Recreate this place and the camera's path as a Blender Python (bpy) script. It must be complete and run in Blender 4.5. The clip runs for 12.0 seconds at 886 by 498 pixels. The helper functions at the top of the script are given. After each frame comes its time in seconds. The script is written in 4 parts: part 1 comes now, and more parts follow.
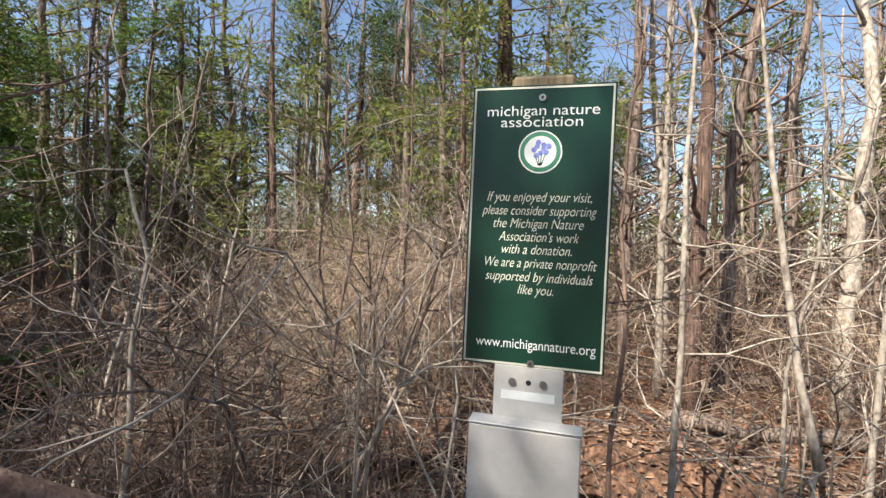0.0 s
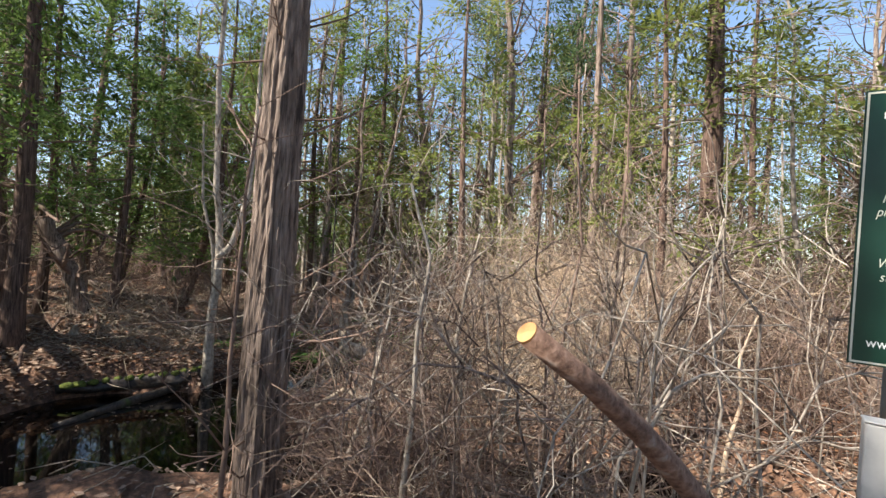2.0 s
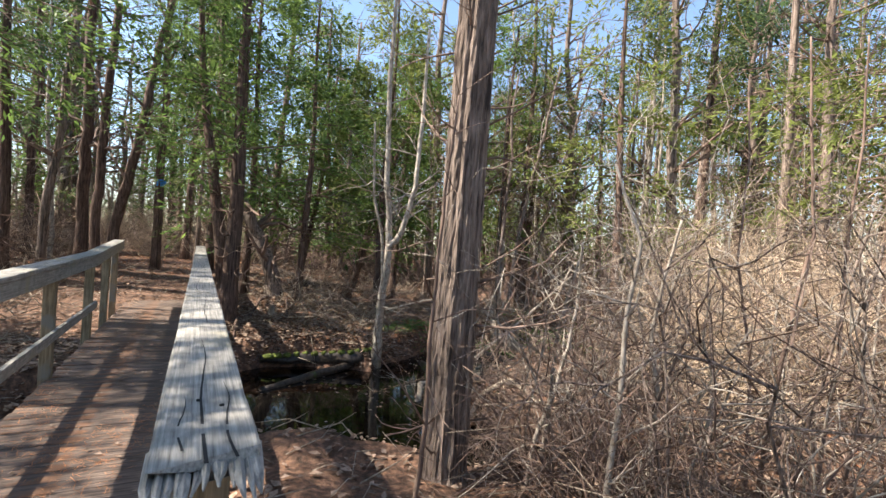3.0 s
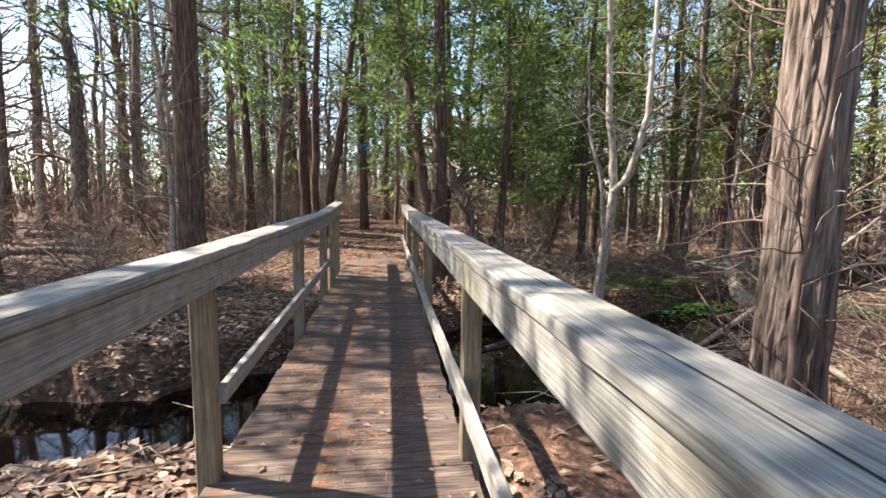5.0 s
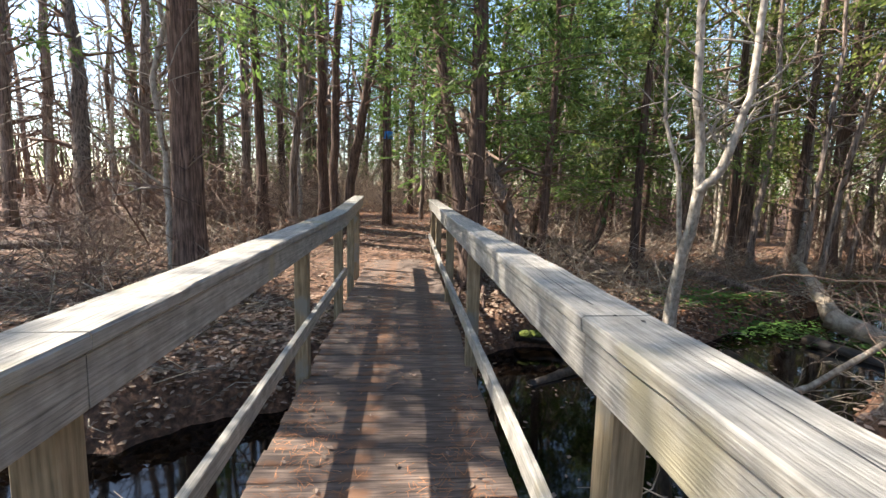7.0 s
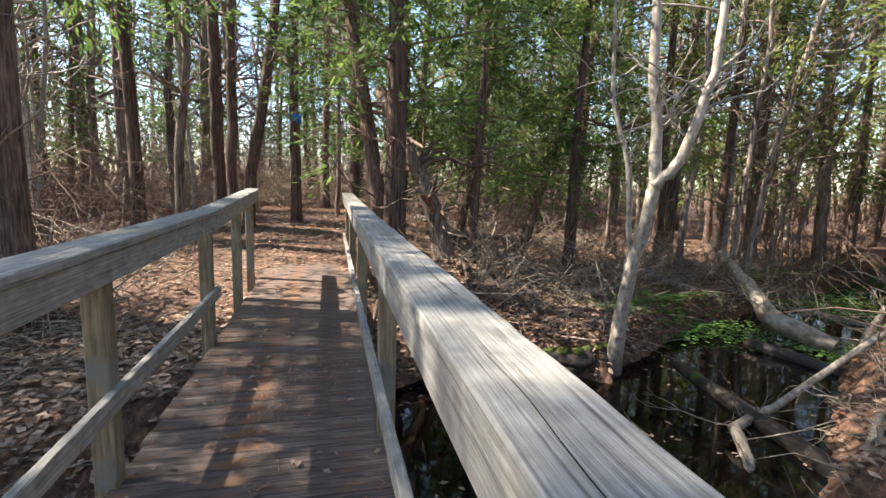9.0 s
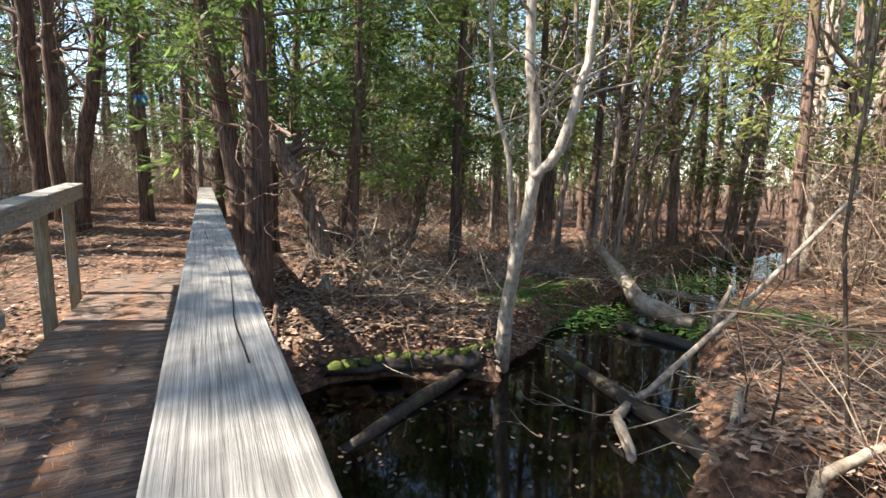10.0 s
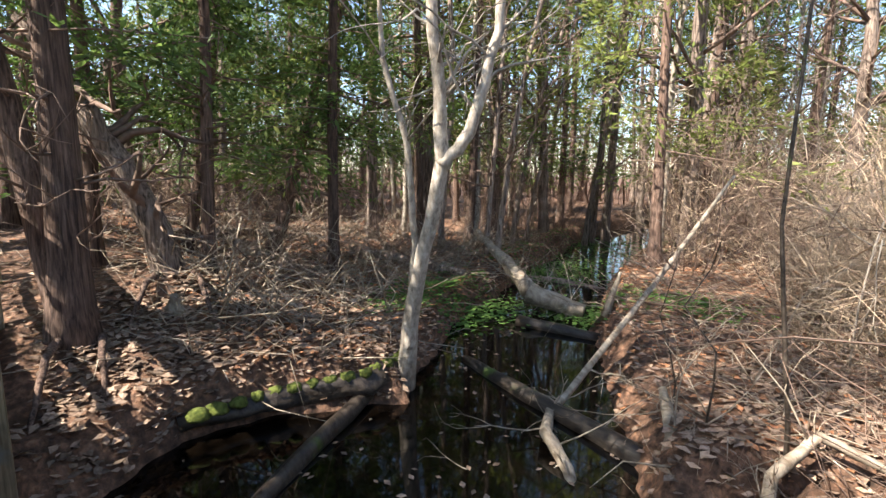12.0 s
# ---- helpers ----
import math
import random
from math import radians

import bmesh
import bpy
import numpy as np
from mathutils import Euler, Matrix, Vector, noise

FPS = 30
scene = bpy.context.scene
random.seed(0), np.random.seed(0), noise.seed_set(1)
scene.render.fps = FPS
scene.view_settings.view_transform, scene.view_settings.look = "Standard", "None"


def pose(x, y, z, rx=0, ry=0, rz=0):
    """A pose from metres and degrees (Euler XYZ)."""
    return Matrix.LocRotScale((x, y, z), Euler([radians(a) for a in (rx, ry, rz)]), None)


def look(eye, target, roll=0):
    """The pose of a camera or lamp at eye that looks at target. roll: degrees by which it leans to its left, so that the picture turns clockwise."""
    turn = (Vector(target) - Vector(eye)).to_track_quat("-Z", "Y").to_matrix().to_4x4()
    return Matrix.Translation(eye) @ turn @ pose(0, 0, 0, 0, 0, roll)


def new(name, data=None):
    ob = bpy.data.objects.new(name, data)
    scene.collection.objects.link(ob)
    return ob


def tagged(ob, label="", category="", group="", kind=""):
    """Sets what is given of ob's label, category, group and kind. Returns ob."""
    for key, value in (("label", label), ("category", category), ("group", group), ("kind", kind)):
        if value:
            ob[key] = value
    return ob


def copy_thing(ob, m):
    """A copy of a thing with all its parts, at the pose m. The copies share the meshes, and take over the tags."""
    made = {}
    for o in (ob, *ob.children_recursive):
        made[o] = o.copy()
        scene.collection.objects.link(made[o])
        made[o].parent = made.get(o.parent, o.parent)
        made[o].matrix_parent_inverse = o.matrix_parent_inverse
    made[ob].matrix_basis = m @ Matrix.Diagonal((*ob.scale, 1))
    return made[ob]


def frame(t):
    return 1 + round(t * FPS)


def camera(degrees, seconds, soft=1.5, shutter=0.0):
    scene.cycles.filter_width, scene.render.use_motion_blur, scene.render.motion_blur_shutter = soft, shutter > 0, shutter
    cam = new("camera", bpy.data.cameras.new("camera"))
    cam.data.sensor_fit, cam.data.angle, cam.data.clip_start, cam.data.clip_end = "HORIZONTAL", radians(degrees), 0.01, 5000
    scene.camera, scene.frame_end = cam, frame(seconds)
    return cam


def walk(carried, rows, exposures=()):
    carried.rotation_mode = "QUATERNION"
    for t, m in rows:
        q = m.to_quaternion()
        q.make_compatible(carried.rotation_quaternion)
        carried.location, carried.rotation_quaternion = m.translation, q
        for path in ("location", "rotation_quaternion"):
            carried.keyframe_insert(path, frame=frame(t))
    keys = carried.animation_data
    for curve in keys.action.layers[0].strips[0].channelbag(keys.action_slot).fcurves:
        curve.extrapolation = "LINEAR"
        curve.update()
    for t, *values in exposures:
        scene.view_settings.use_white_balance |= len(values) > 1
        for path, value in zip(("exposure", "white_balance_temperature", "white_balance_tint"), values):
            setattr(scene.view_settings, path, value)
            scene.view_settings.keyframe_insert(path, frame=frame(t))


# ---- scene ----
cam = camera(86.3, 12.0)
PATH = [
    (0, (0.684, 0.793, 1.626), (-0.231, 2.571, 1.652), 1.5),
    (0.5, (0.609, 0.717, 1.614), (-0.365, 2.463, 1.642), 1.9),
    (1, (0.506, 0.59, 1.593), (-0.605, 2.253, 1.633), 2.4),
    (1.5, (0.426, 0.462, 1.582), (-0.842, 2.008, 1.628), 2.8),
    (2, (0.376, 0.34, 1.571), (-1.078, 1.713, 1.612), 3.2),
    (2.5, (0.283, 0.199, 1.53), (-1.351, 1.352, 1.554), 3.6),
    (3, (0.096, 0.056, 1.475), (-1.682, 0.972, 1.466), 3.9),
    (3.5, (-0.11, -0.059, 1.435), (-1.993, 0.608, 1.348), 2.6),
    (5.3, (-1.075, -0.332, 1.315), (-3.05, -0.125, 1.079), 0.5),
    (5.5, (-1.188, -0.335, 1.313), (-3.164, -0.138, 1.07), 0.5),
    (6, (-1.553, -0.38, 1.348), (-3.529, -0.198, 1.099), 1.5),
    (6.5, (-1.862, -0.454, 1.368), (-3.839, -0.293, 1.11), 1.5),
    (6.7, (-1.967, -0.443, 1.384), (-3.944, -0.292, 1.124), 1.4),
    (8.3, (-2.942, -0.296, 1.383), (-4.911, -0.077, 1.109), 2.2),
    (8.5, (-3.032, -0.283, 1.375), (-4.992, 0.002, 1.098), 2.3),
    (9, (-3.261, -0.191, 1.377), (-5.187, 0.27, 1.095), 1.8),
    (9.5, (-3.475, -0.067, 1.368), (-5.336, 0.609, 1.084), 1.7),
    (10, (-3.645, 0.07, 1.386), (-5.41, 0.962, 1.084), 1.6),
    (10.5, (-3.806, 0.131, 1.376), (-5.463, 1.208, 1.067), 1.3),
    (11, (-4.008, 0.198, 1.369), (-5.557, 1.424, 1.055), 1.4),
    (11.5, (-4.205, 0.26, 1.361), (-5.674, 1.58, 1.043), 1.4),
    (12, (-4.436, 0.238, 1.346), (-5.88, 1.584, 1.026), 1.2),
]
walk(cam, [(t, look(eye, target, roll)) for t, eye, target, roll in PATH],
     exposures=[(0.0, 1.1), (1.5, 1.3), (2.5, 1.6), (5.5, 1.9), (8.5, 2.0), (12.0, 2.1)])

# ---- light ----
SUN_AZ, SUN_EL = 251.0, 47.0          # degrees from +x towards +y, and above the horizon
world = bpy.data.worlds.new("sky")
scene.world = world
world.use_nodes = True
wn = world.node_tree.nodes
sky = wn.new("ShaderNodeTexSky")
sky.sky_type, sky.sun_disc = "NISHITA", False
sky.sun_elevation, sky.sun_rotation = radians(SUN_EL), radians(90 - SUN_AZ)
sky.air_density, sky.dust_density = 1.0, 0.6
wn["Background"].inputs["Strength"].default_value = 0.105
world.node_tree.links.new(sky.outputs[0], wn["Background"].inputs["Color"])
sun = new("sun", bpy.data.lights.new("sun", "SUN"))
sun.data.energy, sun.data.angle, sun.data.color = 5.0, radians(0.53), (1.0, 0.92, 0.81)
_s = Vector((math.cos(radians(SUN_AZ)) * math.cos(radians(SUN_EL)), math.sin(radians(SUN_AZ)) * math.cos(radians(SUN_EL)), math.sin(radians(SUN_EL))))
sun.matrix_world = look(_s * 30, (0, 0, 0))


# ---- materials ----
def mat(name, stops, scale=(1, 1, 1), nscale=6.0, detail=6.0, rough=0.85, bump=0.3, bumpscale=None, coords="Object", spot=None, rnd=0.0, translucent=0.0, island=0.0, spec=0.3, distort=0.0):
    """A two-scale noise material: stops is a list of (position, rgb)."""
    m = bpy.data.materials.new(name)
    m.use_nodes = True
    nt = m.node_tree
    N, L = nt.nodes, nt.links
    b = N["Principled BSDF"]
    b.inputs["Roughness"].default_value = rough
    b.inputs["Specular IOR Level"].default_value = spec
    tc = N.new("ShaderNodeTexCoord")
    mp = N.new("ShaderNodeMapping")
    mp.inputs["Scale"].default_value = scale
    L.new(tc.outputs[coords], mp.inputs["Vector"])
    no = N.new("ShaderNodeTexNoise")
    no.inputs["Scale"].default_value, no.inputs["Detail"].default_value, no.inputs["Distortion"].default_value = nscale, detail, distort
    no.inputs["Roughness"].default_value = 0.62
    L.new(mp.outputs[0], no.inputs["Vector"])
    ra = N.new("ShaderNodeValToRGB")
    el = ra.color_ramp.elements
    while len(el) < len(stops):
        el.new(0.5)
    for e, (p, c) in zip(el, stops):
        e.position, e.color = p, (*c, 1)
    L.new(no.outputs["Fac"], ra.inputs["Fac"])
    col = ra.outputs["Color"]
    big = N.new("ShaderNodeTexNoise")
    big.inputs["Scale"].default_value, big.inputs["Detail"].default_value = nscale * 0.13, 4
    L.new(tc.outputs[coords], big.inputs["Vector"])
    mr = N.new("ShaderNodeMapRange")
    mr.inputs["From Min"].default_value, mr.inputs["From Max"].default_value = 0.3, 0.7
    mr.inputs["To Min"].default_value, mr.inputs["To Max"].default_value = 0.78, 1.2
    L.new(big.outputs["Fac"], mr.inputs["Value"])
    hs = N.new("ShaderNodeHueSaturation")
    L.new(col, hs.inputs["Color"])
    val = mr.outputs[0]
    if rnd or island:
        src = N.new("ShaderNodeNewGeometry").outputs["Random Per Island"] if island else N.new("ShaderNodeObjectInfo").outputs["Random"]
        m2 = N.new("ShaderNodeMapRange")
        m2.inputs["To Min"].default_value, m2.inputs["To Max"].default_value = 1 - (rnd or island), 1 + (rnd or island)
        L.new(src, m2.inputs["Value"])
        mu = N.new("ShaderNodeMath")
        mu.operation = "MULTIPLY"
        L.new(val, mu.inputs[0])
        L.new(m2.outputs[0], mu.inputs[1])
        val = mu.outputs[0]
    L.new(val, hs.inputs["Value"])
    col = hs.outputs["Color"]
    if spot:
        vo = N.new("ShaderNodeTexNoise")
        vo.inputs["Scale"].default_value, vo.inputs["Detail"].default_value = spot[1], 5
        L.new(tc.outputs[coords], vo.inputs["Vector"])
        r2 = N.new("ShaderNodeValToRGB")
        r2.color_ramp.elements[0].position, r2.color_ramp.elements[1].position = spot[2], spot[2] + 0.08
        L.new(vo.outputs["Fac"], r2.inputs["Fac"])
        mx = N.new("ShaderNodeMix")
        mx.data_type = "RGBA"
        L.new(r2.outputs["Color"], mx.inputs[0])
        L.new(col, mx.inputs[6])
        mx.inputs[7].default_value = (*spot[0], 1)
        col = mx.outputs[2]
    L.new(col, b.inputs["Base Color"])
    if bump:
        bu = N.new("ShaderNodeBump")
        bu.inputs["Strength"].default_value, bu.inputs["Distance"].default_value = bump, bumpscale or 0.01
        L.new(no.outputs["Fac"], bu.inputs["Height"])
        L.new(bu.outputs["Normal"], b.inputs["Normal"])
    if translucent:
        tr = N.new("ShaderNodeBsdfTranslucent")
        L.new(col, tr.inputs["Color"])
        ms = N.new("ShaderNodeMixShader")
        ms.inputs[0].default_value = translucent
        L.new(b.outputs[0], ms.inputs[1])
        L.new(tr.outputs[0], ms.inputs[2])
        L.new(ms.outputs[0], N["Material Output"].inputs["Surface"])
    return m


M_ground = mat("leaf_mould", [(0.3, (0.03, 0.02, 0.013)), (0.5, (0.12, 0.066, 0.042)), (0.62, (0.23, 0.125, 0.075)), (0.75, (0.33, 0.205, 0.13))], nscale=14, detail=10, bump=0.9, bumpscale=0.05)
M_path = mat("trodden_earth", [(0.3, (0.07, 0.045, 0.03)), (0.7, (0.2, 0.135, 0.09))], nscale=9, detail=9, bump=0.5, bumpscale=0.03)
M_leaf = mat("dead_leaf", [(0.3, (0.15, 0.09, 0.06)), (0.7, (0.36, 0.265, 0.195))], nscale=30, rough=0.6, bump=0.1, island=0.6, translucent=0.12)
M_redleaf = mat("russet_leaf", [(0.3, (0.2, 0.075, 0.035)), (0.7, (0.4, 0.2, 0.1))], nscale=30, rough=0.65, bump=0.1, island=0.5, translucent=0.1)
M_needle = mat("pine_needle", [(0.3, (0.28, 0.1, 0.04)), (0.7, (0.42, 0.2, 0.09))], nscale=20, bump=0, island=0.4)
M_wood = mat("weathered_wood", [(0.3, (0.1, 0.092, 0.082)), (0.4, (0.22, 0.204, 0.18)), (0.58, (0.33, 0.308, 0.272)), (0.76, (0.42, 0.395, 0.352))], scale=(0.022, 1, 1), nscale=150, detail=9, rough=0.8, bump=0.9, bumpscale=0.005, spot=((0.3, 0.265, 0.18), 1.7, 0.6), distort=0.12)
M_post = mat("treated_post_wood", [(0.35, (0.14, 0.11, 0.065)), (0.6, (0.28, 0.22, 0.14)), (0.75, (0.36, 0.3, 0.2))], scale=(1, 1, 0.06), nscale=60, rough=0.85, bump=0.5, bumpscale=0.005, spot=((0.2, 0.19, 0.16), 3, 0.58))
M_plank = mat("worn_deck_board", [(0.35, (0.05, 0.037, 0.03)), (0.55, (0.14, 0.1, 0.078)), (0.72, (0.22, 0.165, 0.13))], scale=(1, 0.06, 1), nscale=55, rough=0.85, bump=0.6, bumpscale=0.006, rnd=0.22, spot=((0.16, 0.085, 0.05), 3.5, 0.56))
M_bark = mat("furrowed_bark", [(0.36, (0.05, 0.037, 0.03)), (0.5, (0.2, 0.15, 0.12)), (0.68, (0.36, 0.28, 0.23))], scale=(1, 1, 0.09), nscale=34, detail=9, rough=0.95, bump=1.0, bumpscale=0.03, distort=0.6, rnd=0.2)
M_redbark = mat("cedar_bark", [(0.36, (0.04, 0.025, 0.02)), (0.55, (0.14, 0.09, 0.068)), (0.72, (0.25, 0.17, 0.13))], scale=(1, 1, 0.07), nscale=42, detail=9, rough=0.95, bump=1.0, bumpscale=0.02, distort=0.5, rnd=0.25)
M_pale = mat("pale_smooth_bark", [(0.3, (0.14, 0.115, 0.09)), (0.5, (0.34, 0.29, 0.235)), (0.7, (0.5, 0.44, 0.37))], scale=(1, 1, 0.5), nscale=24, rough=0.85, bump=0.35, bumpscale=0.008, rnd=0.2)
M_twig = mat("grey_brown_twig", [(0.3, (0.075, 0.047, 0.036)), (0.7, (0.27, 0.186, 0.142))], nscale=5, bump=0, rnd=0.3, island=0.4)
M_tan = mat("tan_twig", [(0.3, (0.3, 0.215, 0.145)), (0.7, (0.54, 0.42, 0.3))], nscale=5, bump=0, island=0.35)
M_dark = mat("wet_dark_wood", [(0.35, (0.015, 0.011, 0.009)), (0.7, (0.07, 0.055, 0.042))], scale=(0.2, 1, 1), nscale=20, rough=0.45, bump=0.6, bumpscale=0.02, spot=((0.06, 0.085, 0.02), 3, 0.62))
M_dead = mat("bleached_dead_wood", [(0.35, (0.16, 0.12, 0.085)), (0.6, (0.36, 0.3, 0.23)), (0.75, (0.5, 0.43, 0.34))], scale=(0.3, 1, 0.3), nscale=24, rough=0.9, bump=0.7, bumpscale=0.012)
M_cedar = mat("cedar_foliage", [(0.3, (0.06, 0.11, 0.03)), (0.55, (0.125, 0.19, 0.048)), (0.75, (0.21, 0.27, 0.07))], nscale=2.0, rough=0.5, bump=0, island=0.5, translucent=0.5)
M_pine = mat("pine_foliage", [(0.3, (0.045, 0.085, 0.035)), (0.7, (0.11, 0.15, 0.06))], nscale=2.0, rough=0.6, bump=0, island=0.4, translucent=0.5)
M_gold = mat("yellow_green_foliage", [(0.3, (0.12, 0.16, 0.035)), (0.7, (0.24, 0.26, 0.075))], nscale=2.0, rough=0.6, bump=0, island=0.45, translucent=0.5)
M_moss = mat("moss", [(0.3, (0.035, 0.05, 0.01)), (0.7, (0.13, 0.15, 0.03))], nscale=40, detail=8, rough=1, bump=1, bumpscale=0.02)
M_cress = mat("water_plant_leaf", [(0.3, (0.05, 0.11, 0.02)), (0.7, (0.13, 0.22, 0.05))], nscale=10, bump=0, island=0.4, translucent=0.25)
M_cut = mat("fresh_sawn_wood", [(0.3, (0.5, 0.24, 0.09)), (0.7, (0.7, 0.42, 0.18))], nscale=40, rough=0.8, bump=0.3)
M_limb = mat("brown_limb_bark", [(0.3, (0.09, 0.05, 0.035)), (0.5, (0.2, 0.12, 0.085)), (0.7, (0.31, 0.2, 0.15))], nscale=70, detail=8, rough=0.9, bump=0.8, bumpscale=0.006, spot=((0.3, 0.24, 0.2), 18, 0.6))
M_green = mat("dark_green_sign_paint", [(0.3, (0.006, 0.034, 0.022)), (0.7, (0.009, 0.042, 0.028))], nscale=9, rough=0.3, bump=0.02, spec=0.4)
M_cream = mat("cream_lettering", [(0.3, (0.62, 0.62, 0.5)), (0.7, (0.72, 0.72, 0.6))], nscale=60, rough=0.5, bump=0)
M_white = mat("white_lettering", [(0.3, (0.78, 0.8, 0.78)), (0.7, (0.86, 0.87, 0.85))], nscale=60, rough=0.5, bump=0)
M_blue = mat("violet_blue_print", [(0.3, (0.1, 0.13, 0.42)), (0.7, (0.3, 0.34, 0.7))], nscale=120, rough=0.5, bump=0)
M_teal = mat("green_print", [(0.3, (0.03, 0.16, 0.1)), (0.7, (0.08, 0.25, 0.15))], nscale=90, rough=0.5, bump=0)
M_zinc = mat("grey_painted_metal", [(0.3, (0.42, 0.41, 0.385)), (0.7, (0.52, 0.505, 0.475))], nscale=14, rough=0.45, bump=0.05, spot=((0.37, 0.36, 0.34), 9, 0.63))
M_steel = mat("steel_screw", [(0.3, (0.3, 0.3, 0.29)), (0.7, (0.5, 0.5, 0.48))], nscale=60, rough=0.35, bump=0.1)
M_steel.node_tree.nodes["Principled BSDF"].inputs["Metallic"].default_value = 0.9
M_hole = mat("dark_hole", [(0.3, (0.01, 0.01, 0.01)), (0.7, (0.02, 0.02, 0.02))], bump=0)
M_blaze = mat("blue_trail_paint", [(0.3, (0.03, 0.16, 0.42)), (0.7, (0.06, 0.26, 0.6))], nscale=40, rough=0.7)
M_water = mat("still_dark_water", [(0.3, (0.001, 0.0008, 0.0006)), (0.7, (0.003, 0.002, 0.0013))], nscale=1.2, rough=0.04, bump=0.02, bumpscale=0.02, spec=0.5)


# ---- mesh tools ----
class Build:
    """Collects vertices and faces of one mesh."""
    def __init__(self):
        self.v, self.f, self.n = [], [], 0

    def add(self, verts, faces):
        self.v.append(np.asarray(verts, float))
        o = self.n
        self.f.extend([tuple(i + o for i in q) for q in faces])
        self.n += len(verts)

    def tube(self, pts, radii, seg=6, ridges=0, depth=0.0, phase=0.0, wobble=0.0):
        pts = np.asarray(pts, float)
        k = len(pts)
        tan = np.gradient(pts, axis=0)
        tan /= np.linalg.norm(tan, axis=1)[:, None] + 1e-9
        ref = np.array((1.0, 0, 0)) if abs(tan[0][0]) < 0.8 else np.array((0, 1.0, 0))
        u = np.cross(tan, ref)
        u /= np.linalg.norm(u, axis=1)[:, None] + 1e-9
        w = np.cross(tan, u)
        a = np.linspace(0, 2 * np.pi, seg, endpoint=False)
        r = np.asarray(radii, float)[:, None] * np.ones((1, seg))
        if ridges:
            tw = np.linspace(0, 1, k)[:, None] * 2
            r = r * (1 + depth * np.sin(a[None] * ridges + phase + np.sin(tw * 5) * 1.2) + depth * 0.7 * np.sin(a[None] * (ridges * 0.6) - tw * 7))
        if wobble:
            r = r * (1 + wobble * np.random.uniform(-1, 1, r.shape))
        vs = pts[:, None] + r[..., None] * (np.cos(a)[None, :, None] * u[:, None] + np.sin(a)[None, :, None] * w[:, None])
        fs = [(i * seg + j, i * seg + (j + 1) % seg, (i + 1) * seg + (j + 1) % seg, (i + 1) * seg + j) for i in range(k - 1) for j in range(seg)]
        fs.append(tuple(range((k - 1) * seg, k * seg)))
        fs.append(tuple(range(seg - 1, -1, -1)))
        self.add(vs.reshape(-1, 3), fs)

    def box(self, c, s, m=None, bevel=0.0):
        x, y, z = s[0] / 2, s[1] / 2, s[2] / 2
        bm = bmesh.new()
        bmesh.ops.create_cube(bm, size=1.0, matrix=Matrix.Diagonal((*s, 1)))
        if bevel:
            bmesh.ops.bevel(bm, geom=bm.edges[:], offset=bevel, segments=1, affect="EDGES")
        M = Matrix.Translation(c) @ (m or Matrix())
        bm.verts.index_update()
        self.add([tuple(M @ q.co) for q in bm.verts], [tuple(q.index for q in f.verts) for f in bm.faces])
        bm.free()

    def mesh(self, name, material, smooth=True):
        me = bpy.data.meshes.new(name)
        me.from_pydata(np.concatenate(self.v).tolist() if self.v else [], [], self.f)
        me.materials.append(material)
        if smooth:
            me.polygons.foreach_set("use_smooth", [True] * len(me.polygons))
        me.update()
        return me


def part(name, bd, material, parent, label="", smooth=True):
    ob = new(name, bd.mesh(name, material, smooth) if isinstance(bd, Build) else bd)
    ob.parent = parent
    if label:
        ob["label"] = label
    return ob


def thing(name, label, category, group="", kind="", at=None):
    ob = tagged(new(name), label, category, group, kind)
    ob.empty_display_size = 0.2
    if at is not None:
        ob.matrix_basis = at
    return ob


def solid(name, bd, material, label, category, group="", kind="", smooth=True):
    return tagged(new(name, bd.mesh(name, material, smooth)), label, category, group, kind)


def rot(v, axis, ang):
    return np.array(Matrix.Rotation(ang, 3, Vector(axis)) @ Vector(v))


def unit(v):
    v = np.asarray(v, float)
    return v / (np.linalg.norm(v) + 1e-9)


# ---- ground ----
STREAM = [(-4.6, -14), (-4.8, -6), (-5.0, -2.5), (-5.7, -0.5), (-6.5, 1.2), (-6.6, 3.0), (-8.1, 5.0), (-9.4, 8.0), (-11.5, 14.5), (-13.5, 24)]
S_HALF = [1.0, 0.9, 0.9, 1.35, 1.7, 1.1, 0.95, 0.9, 1.2, 1.2]
SIDE = [(-5.6, 1.4), (-3.6, 3.6), (-1.6, 5.3), (1.2, 5.0), (4.5, 4.2), (9, 4)]
SIDE_HALF = [1.0, 0.65, 0.7, 0.6, 0.5, 0.5]
WATER = -0.74


def near_line(x, y, line, half):
    """Signed distance to a channel of changing half width: under 0 is inside."""
    best = np.full(np.shape(x), 99.0)
    for (a, b), (ha, hb) in zip(zip(line, line[1:]), zip(half, half[1:])):
        dx, dy = b[0] - a[0], b[1] - a[1]
        t = np.clip(((x - a[0]) * dx + (y - a[1]) * dy) / (dx * dx + dy * dy), 0, 1)
        best = np.minimum(best, np.hypot(x - a[0] - t * dx, y - a[1] - t * dy) - (ha + t * (hb - ha)))
    return best


def lumps(x, y):
    return (np.sin(x * 1.7 + 1.3 * np.sin(y * 1.1)) * np.cos(y * 1.9 + np.sin(x * 0.8)) * 0.5 + 0.35 * np.sin(x * 4.1 + y * 2.7) * np.cos(y * 3.7 - x * 1.3) + 0.2 * np.sin(x * 9 - y * 7) * np.sin(y * 8 + x * 3))


def step(v, a, b):
    q = np.clip((v - a) / (b - a), 0, 1)
    return q * q * (3 - 2 * q)


